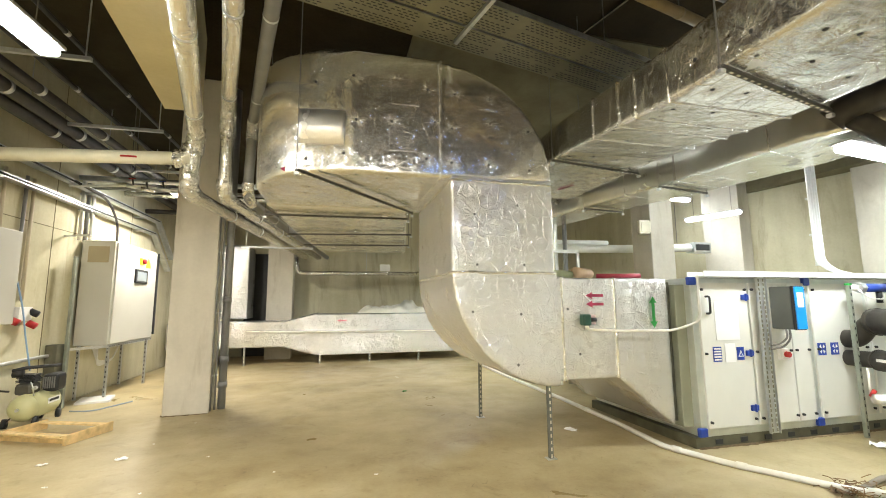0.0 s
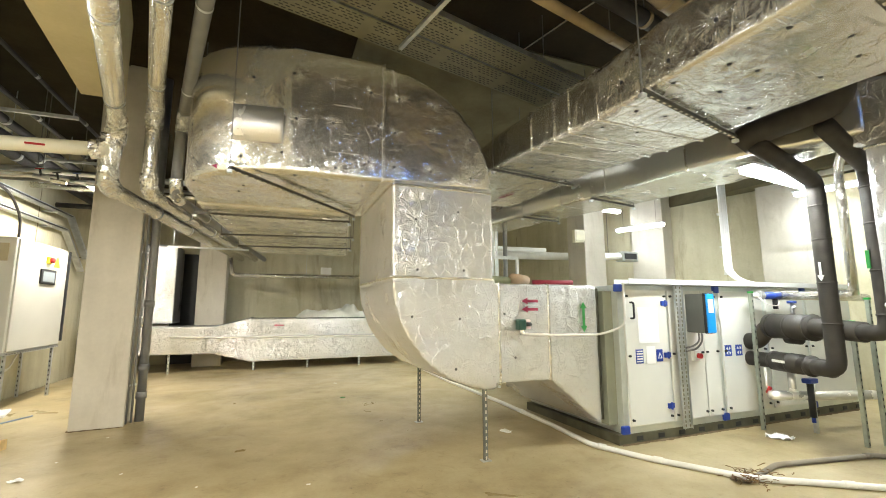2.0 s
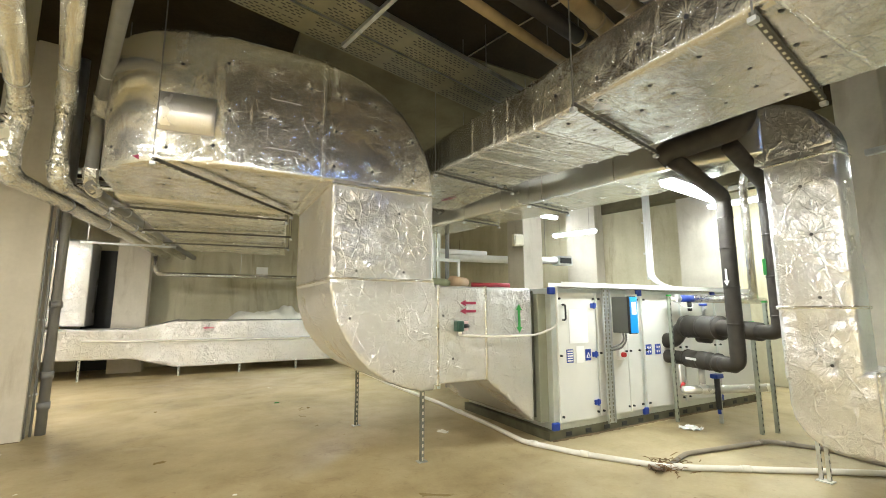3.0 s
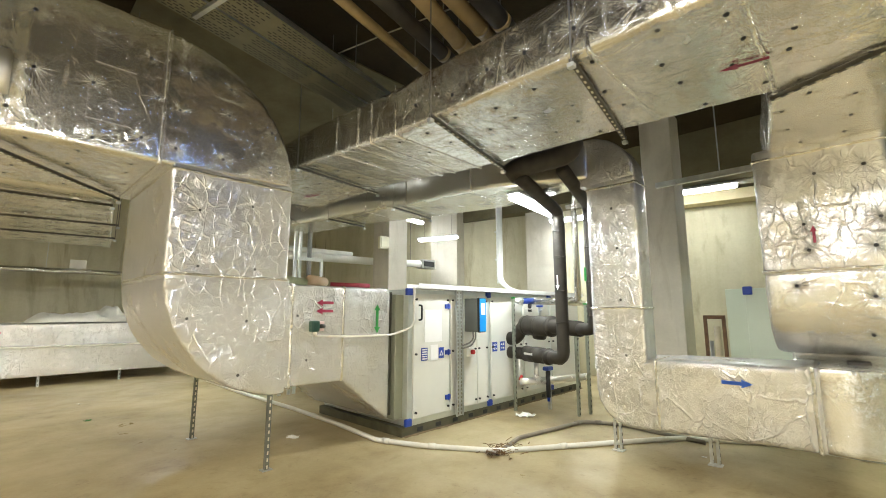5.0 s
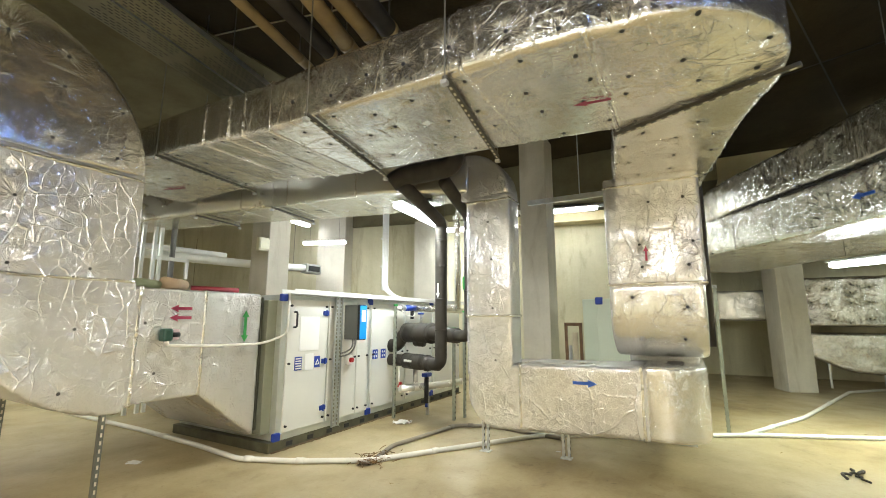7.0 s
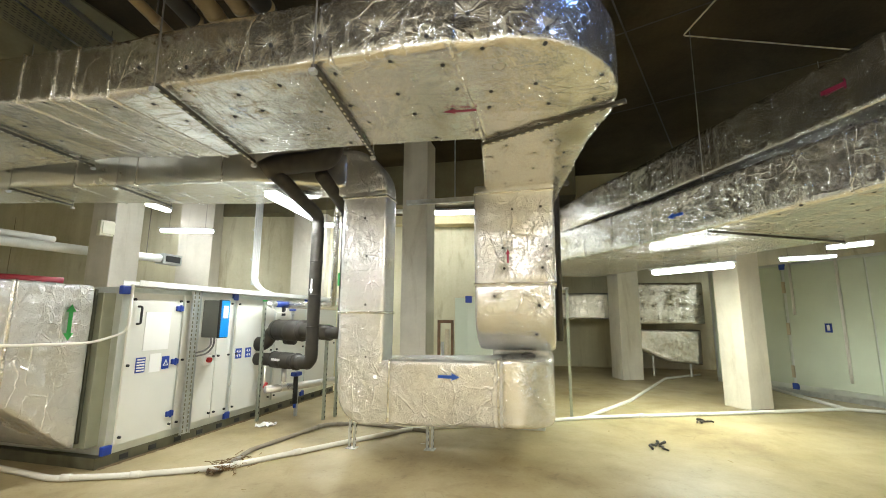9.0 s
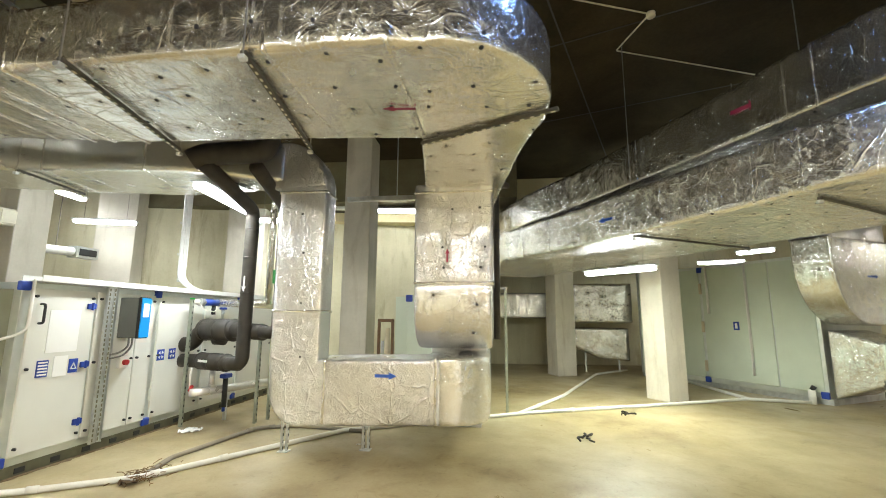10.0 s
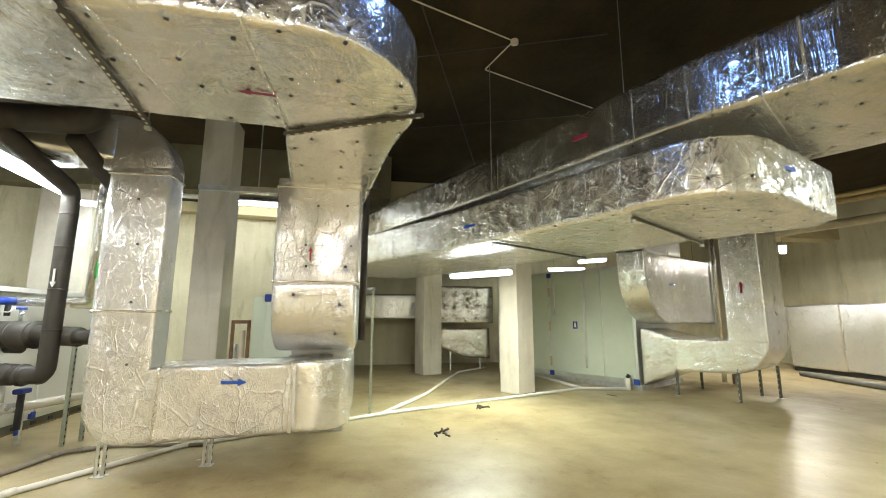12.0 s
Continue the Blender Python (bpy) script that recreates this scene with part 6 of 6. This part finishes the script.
for a, b, r, mtl in (((2.02, 2.8), (3.2, 3.06), 0.05, BROWN_P), ((2.2, 2.52), (3.3, 2.72), 0.075, RUBBER), ((2.47, 2.28), (3.25, 2.47), 0.08, BROWN_P), ((2.63, 2.08), (3.25, 2.17), 0.075, BROWN_P), ((2.5, 1.85), (3.3, 1.97), 0.09, RUBBER)):
    d = (Vector(b) - Vector(a)).normalized()
    p, q = Vector(a) - d * 0.9, Vector(b) + d * 1.6
    e = loft_pipe("ceiling_pipe", [(*p, 4.2), (*q, 4.2)], r, mtl, "brown pipe under the dark ceiling" if mtl == BROWN_P else "black lagged pipe under the dark ceiling", group="ceiling pipes")
    c = Vector(b) - d * 0.15
    ring((*c, 4.2), (*d, 0), r * 1.08, 0.045, BROWN_P, e, "clamp")
    part("rod", pipe([(*c, 4.2), (*c, CEIL)], 0.006, sides=6), ROD, e)


def conduit_run(pts, label):
    e = thing("ceiling_conduit", (*pts[0], CEIL), label, "conduit", "ceiling conduits")
    part("run", pipe([(x, y, CEIL - 0.012) for x, y in pts], 0.009, 0.03, 8), BEIGE_P, e, "", True)
    return e


def round_box(x, y):
    e = thing("junction_box", (x, y, CEIL), "small round junction box under the ceiling", "box", "junction boxes")
    part("case", pipe([(x, y, CEIL), (x, y, CEIL - 0.05)], 0.05), BEIGE_P, e, "", True)


conduit_run([(2.92, -1.34), (4.46, -0.87), (5.01, -2.35), (5.69, -2.15), (6.42, -4.07), (7.31, -6.44)], "thin beige conduit under the ceiling")
round_box(5.01, -2.36)
conduit_run([(-1.23, 3.64), (2.87, 4.64)], "thin pale conduit under the ceiling")
conduit_run([(3.01, 4.66), (3.22, 3.76), (3.87, 1.27)], "thin pale conduit under the ceiling")
round_box(2.90, 4.65)
jm = painted("dark joint", (0.04, 0.035, 0.03), 0.9)
for a, b in (((4.22, -0.98), (9.68, -3.00)), ((5.77, -0.63), (4.70, -3.47)), ((7.78, -1.34), (6.60, -4.66))):
    tagged(link("trim", obox((*a, CEIL - 0.002), (*b, CEIL - 0.002), 0.02, 0.006), jm), "dark joint line in the ceiling slab", "joint", "", "structure")

# formwork joints and ties in the cast walls
jw = painted("dark wall joint", (0.16, 0.14, 0.08), 0.9, 0.3)
for k in range(5):
    y = 13.2 - k * 2.6
    x = 7.9 + (14.2 - y) * 3.15 / 13.9
    tagged(link("trim", obox((x - 0.001, y, 0), (x - 0.001, y, 4.04), 0.008, 0.012, 0, (0, 1, 0)), jw), "dark upright joint in the cast wall", "joint", "wall joints", "structure")
for k in range(4):
    y = 12.6 - k * 2.5
    tagged(link("trim", box((-4.152, y, 0), (-4.146, y + 0.012, CEIL)), jw), "dark upright joint in the cast wall", "joint", "wall joints", "structure")
for z in (2.7,):
    tagged(link("trim", box((-4.152, 4.2, z), (-4.147, 14.0, z + 0.01)), jw), "dark level joint in the cast wall", "joint", "wall joints", "structure")

rust = thing("pipe_niche_frame", (7.0, 1.2, 0), "rust-brown steel frame with pale pipes behind the riser", "frame")
RUSTY = painted("rusty brown paint", (0.16, 0.085, 0.04), 0.7, 0.4, 12)
for y in (1.1, 1.32):
    part("post", box((7.0, y, 0), (7.05, y + 0.04, 1.45), 0.004), RUSTY, rust)
part("head", box((7.0, 1.1, 1.4), (7.05, 1.36, 1.45), 0.004), RUSTY, rust)
part("pipe", pipe([(7.1, 1.22, 0), (7.1, 1.22, 1.3)], 0.04), BEIGE_P, rust, "pale pipe", True)
part("pipe", pipe([(7.1, 1.3, 0), (7.1, 1.3, 1.1)], 0.025), GALV, rust, "", True)
trap = thing("drain_trap", (8.9, -6.06, 0), "white plastic drain stub with a black cap", "drain")
part("stub", pipe([(8.9, -6.06, 0), (8.9, -6.06, 0.24)], 0.055), WHITE_P, trap, "", True)
part("cap", pipe([(8.9, -6.06, 0.24), (8.88, -6.1, 0.31)], 0.04), DARK, trap, "black cap", True)
rnd = random.Random(8)
tw = thing("twig_litter", (4.1, 2.75, 0), "dry brown twigs and shreds beside the drain pipe", "debris", "", "stuff")
bm = bmesh.new()
for _ in range(60):
    a = rnd.uniform(0, 6.28)
    p = Vector((4.08 + rnd.gauss(0, 0.13), 2.74 + rnd.gauss(0, 0.08), 0.006 + rnd.random() * 0.04))
    d = Vector((math.cos(a), math.sin(a), rnd.uniform(-0.1, 0.5))) * rnd.uniform(0.03, 0.12)
    q = p + d
    q.z = max(q.z, 0.004)
    merge(bm, pipe([p, p.lerp(q, 0.5) + Vector((rnd.uniform(-0.02, 0.02), rnd.uniform(-0.02, 0.02), 0.01)), q], 0.0035, 0.02, 5))
part("shreds", bm, painted("dry stalks", (0.20, 0.12, 0.05), 0.9, 0.4, 20), tw)

# swept dust and grit along the feet of walls and columns
GRIT = painted("brown grit", (0.13, 0.09, 0.045), 0.95, 0.4, 30, 0.0, 0.4, 90)


def grit(p, q, w, seed):
    p, q = Vector((*p, 0)), Vector((*q, 0))
    n = int((q - p).length / 0.04) + 2
    t = (q - p).normalized()
    s = Vector((t.y, -t.x, 0))
    bm = bmesh.new()
    rows = []
    for i in range(n):
        c = p.lerp(q, i / (n - 1))
        k = w * (0.35 + 0.9 * abs(noise.noise(Vector((i * 0.31, seed, 0)))) + 0.4 * abs(noise.noise(Vector((i * 1.3, seed, 5)))))
        rows.append([bm.verts.new(c + Vector((0, 0, 0.014))), bm.verts.new(c + s * k * 0.5 + Vector((0, 0, 0.009))), bm.verts.new(c + s * k + Vector((0, 0, 0.0005)))])
    for a, b in zip(rows, rows[1:]):
        for j in range(2):
            bm.faces.new((a[j], a[j + 1], b[j + 1], b[j]))
    bmesh.ops.recalc_face_normals(bm, faces=bm.faces[:])
    e = thing("floor_grit", p, "thin line of brown grit swept against an edge", "grit", "floor grit", "stuff")
    part("grit", bm, GRIT, e, "", True)


grit((-2.3, 6.93), (-1.72, 6.97), 0.07, 1)
grit((-2.32, 7.42), (-2.28, 6.93), 0.05, 2)
grit((-4.14, 13.8), (-4.14, 4.4), 0.09, 3)
grit((3.72, 3.9), (8.4, 3.9), 0.05, 4)
grit((8.65, -3.6), (8.9, -4.0), 0.06, 5)
grit((11.0, 0.35), (8.0, 13.8), 0.1, 6)

# ---- litter ----
def scrap(at, size, material, label, name="paper_scrap", seed=0):
    bm = bmesh.new()
    bmesh.ops.create_grid(bm, x_segments=7, y_segments=6, size=0.5)
    for v in bm.verts:
        n = noise.noise_vector(v.co * 2.6 + Vector((seed, 0, 0)))
        v.co = Vector(((v.co.x + 0.25 * n.x) * size, (v.co.y * 0.6 + 0.25 * n.y) * size, 0.004 + abs(n.z) * size * 0.35))
    e = thing(name, (*at, 0), label, "litter", "litter")
    bmesh.ops.transform(bm, verts=bm.verts, matrix=Matrix.Translation((*at, 0)) @ Matrix.Rotation(seed * 1.3, 4, "Z"))
    part("scrap", bm, material, e, "", True)


for i, (x, y, s) in enumerate(((-2.02, 5.14, 0.16), (-2.69, 5.16, 0.14), (-2.33, 4.54, 0.08), (-1.72, 6.42, 0.05), (-1.9, 5.6, 0.05), (-1.2, 5.0, 0.05), (-0.5, 4.4, 0.05), (0.4, 4.1, 0.06), (-1.5, 4.2, 0.05), (1.3, 9.2, 0.12), (4.3, 2.6, 0.09), (5.4, 1.1, 0.08))):
    scrap((x, y), s * 0.6, PAPER, "torn white paper scrap on the floor", seed=i)
scrap((2.8, 4.86), 0.13, PAPER, "thin pale foil scrap on the floor", seed=21)
scrap((5.63, 3.42), 0.24, PAPER, "crumpled white paper on the floor", seed=33)
scrap((1.22, 7.7), 0.09, GREEN_TAPE, "small green plastic scrap on the floor", "plastic_scrap", 5)


def rag(at, size, seed, label):
    """Torn black strands, twisted and flattened on the floor."""
    rnd = random.Random(seed)
    e = thing("rag", (*at, 0), label, "litter", "litter")
    for _ in range(4):
        r = rnd.uniform(0.009, 0.016)
        p, a = Vector((at[0] + rnd.gauss(0, size * 0.07), at[1] + rnd.gauss(0, size * 0.09), r)), rnd.uniform(0, 6.28)
        path = [p]
        for k in range(5):
            a += rnd.uniform(-0.9, 0.9)
            p = p + Vector((math.cos(a), math.sin(a), 0)) * size * 0.16
            p.z = r + rnd.random() * 0.02 * (k < 4)
            path.append(p)
        part("strand", pipe(path, r, 0.02, 7), RUBBER, e, "", True)


rag((6.05, -1.6), 0.26, 3, "black twisted rag on the floor")
rag((7.54, -2.52), 0.17, 6, "small dark rag on the floor")
scrap((4.05, 2.75), 0.28, painted("dry brown debris", (0.12, 0.07, 0.03), 0.9, 0.4, 20), "brown dry debris beside the drain pipe", "debris", 17)
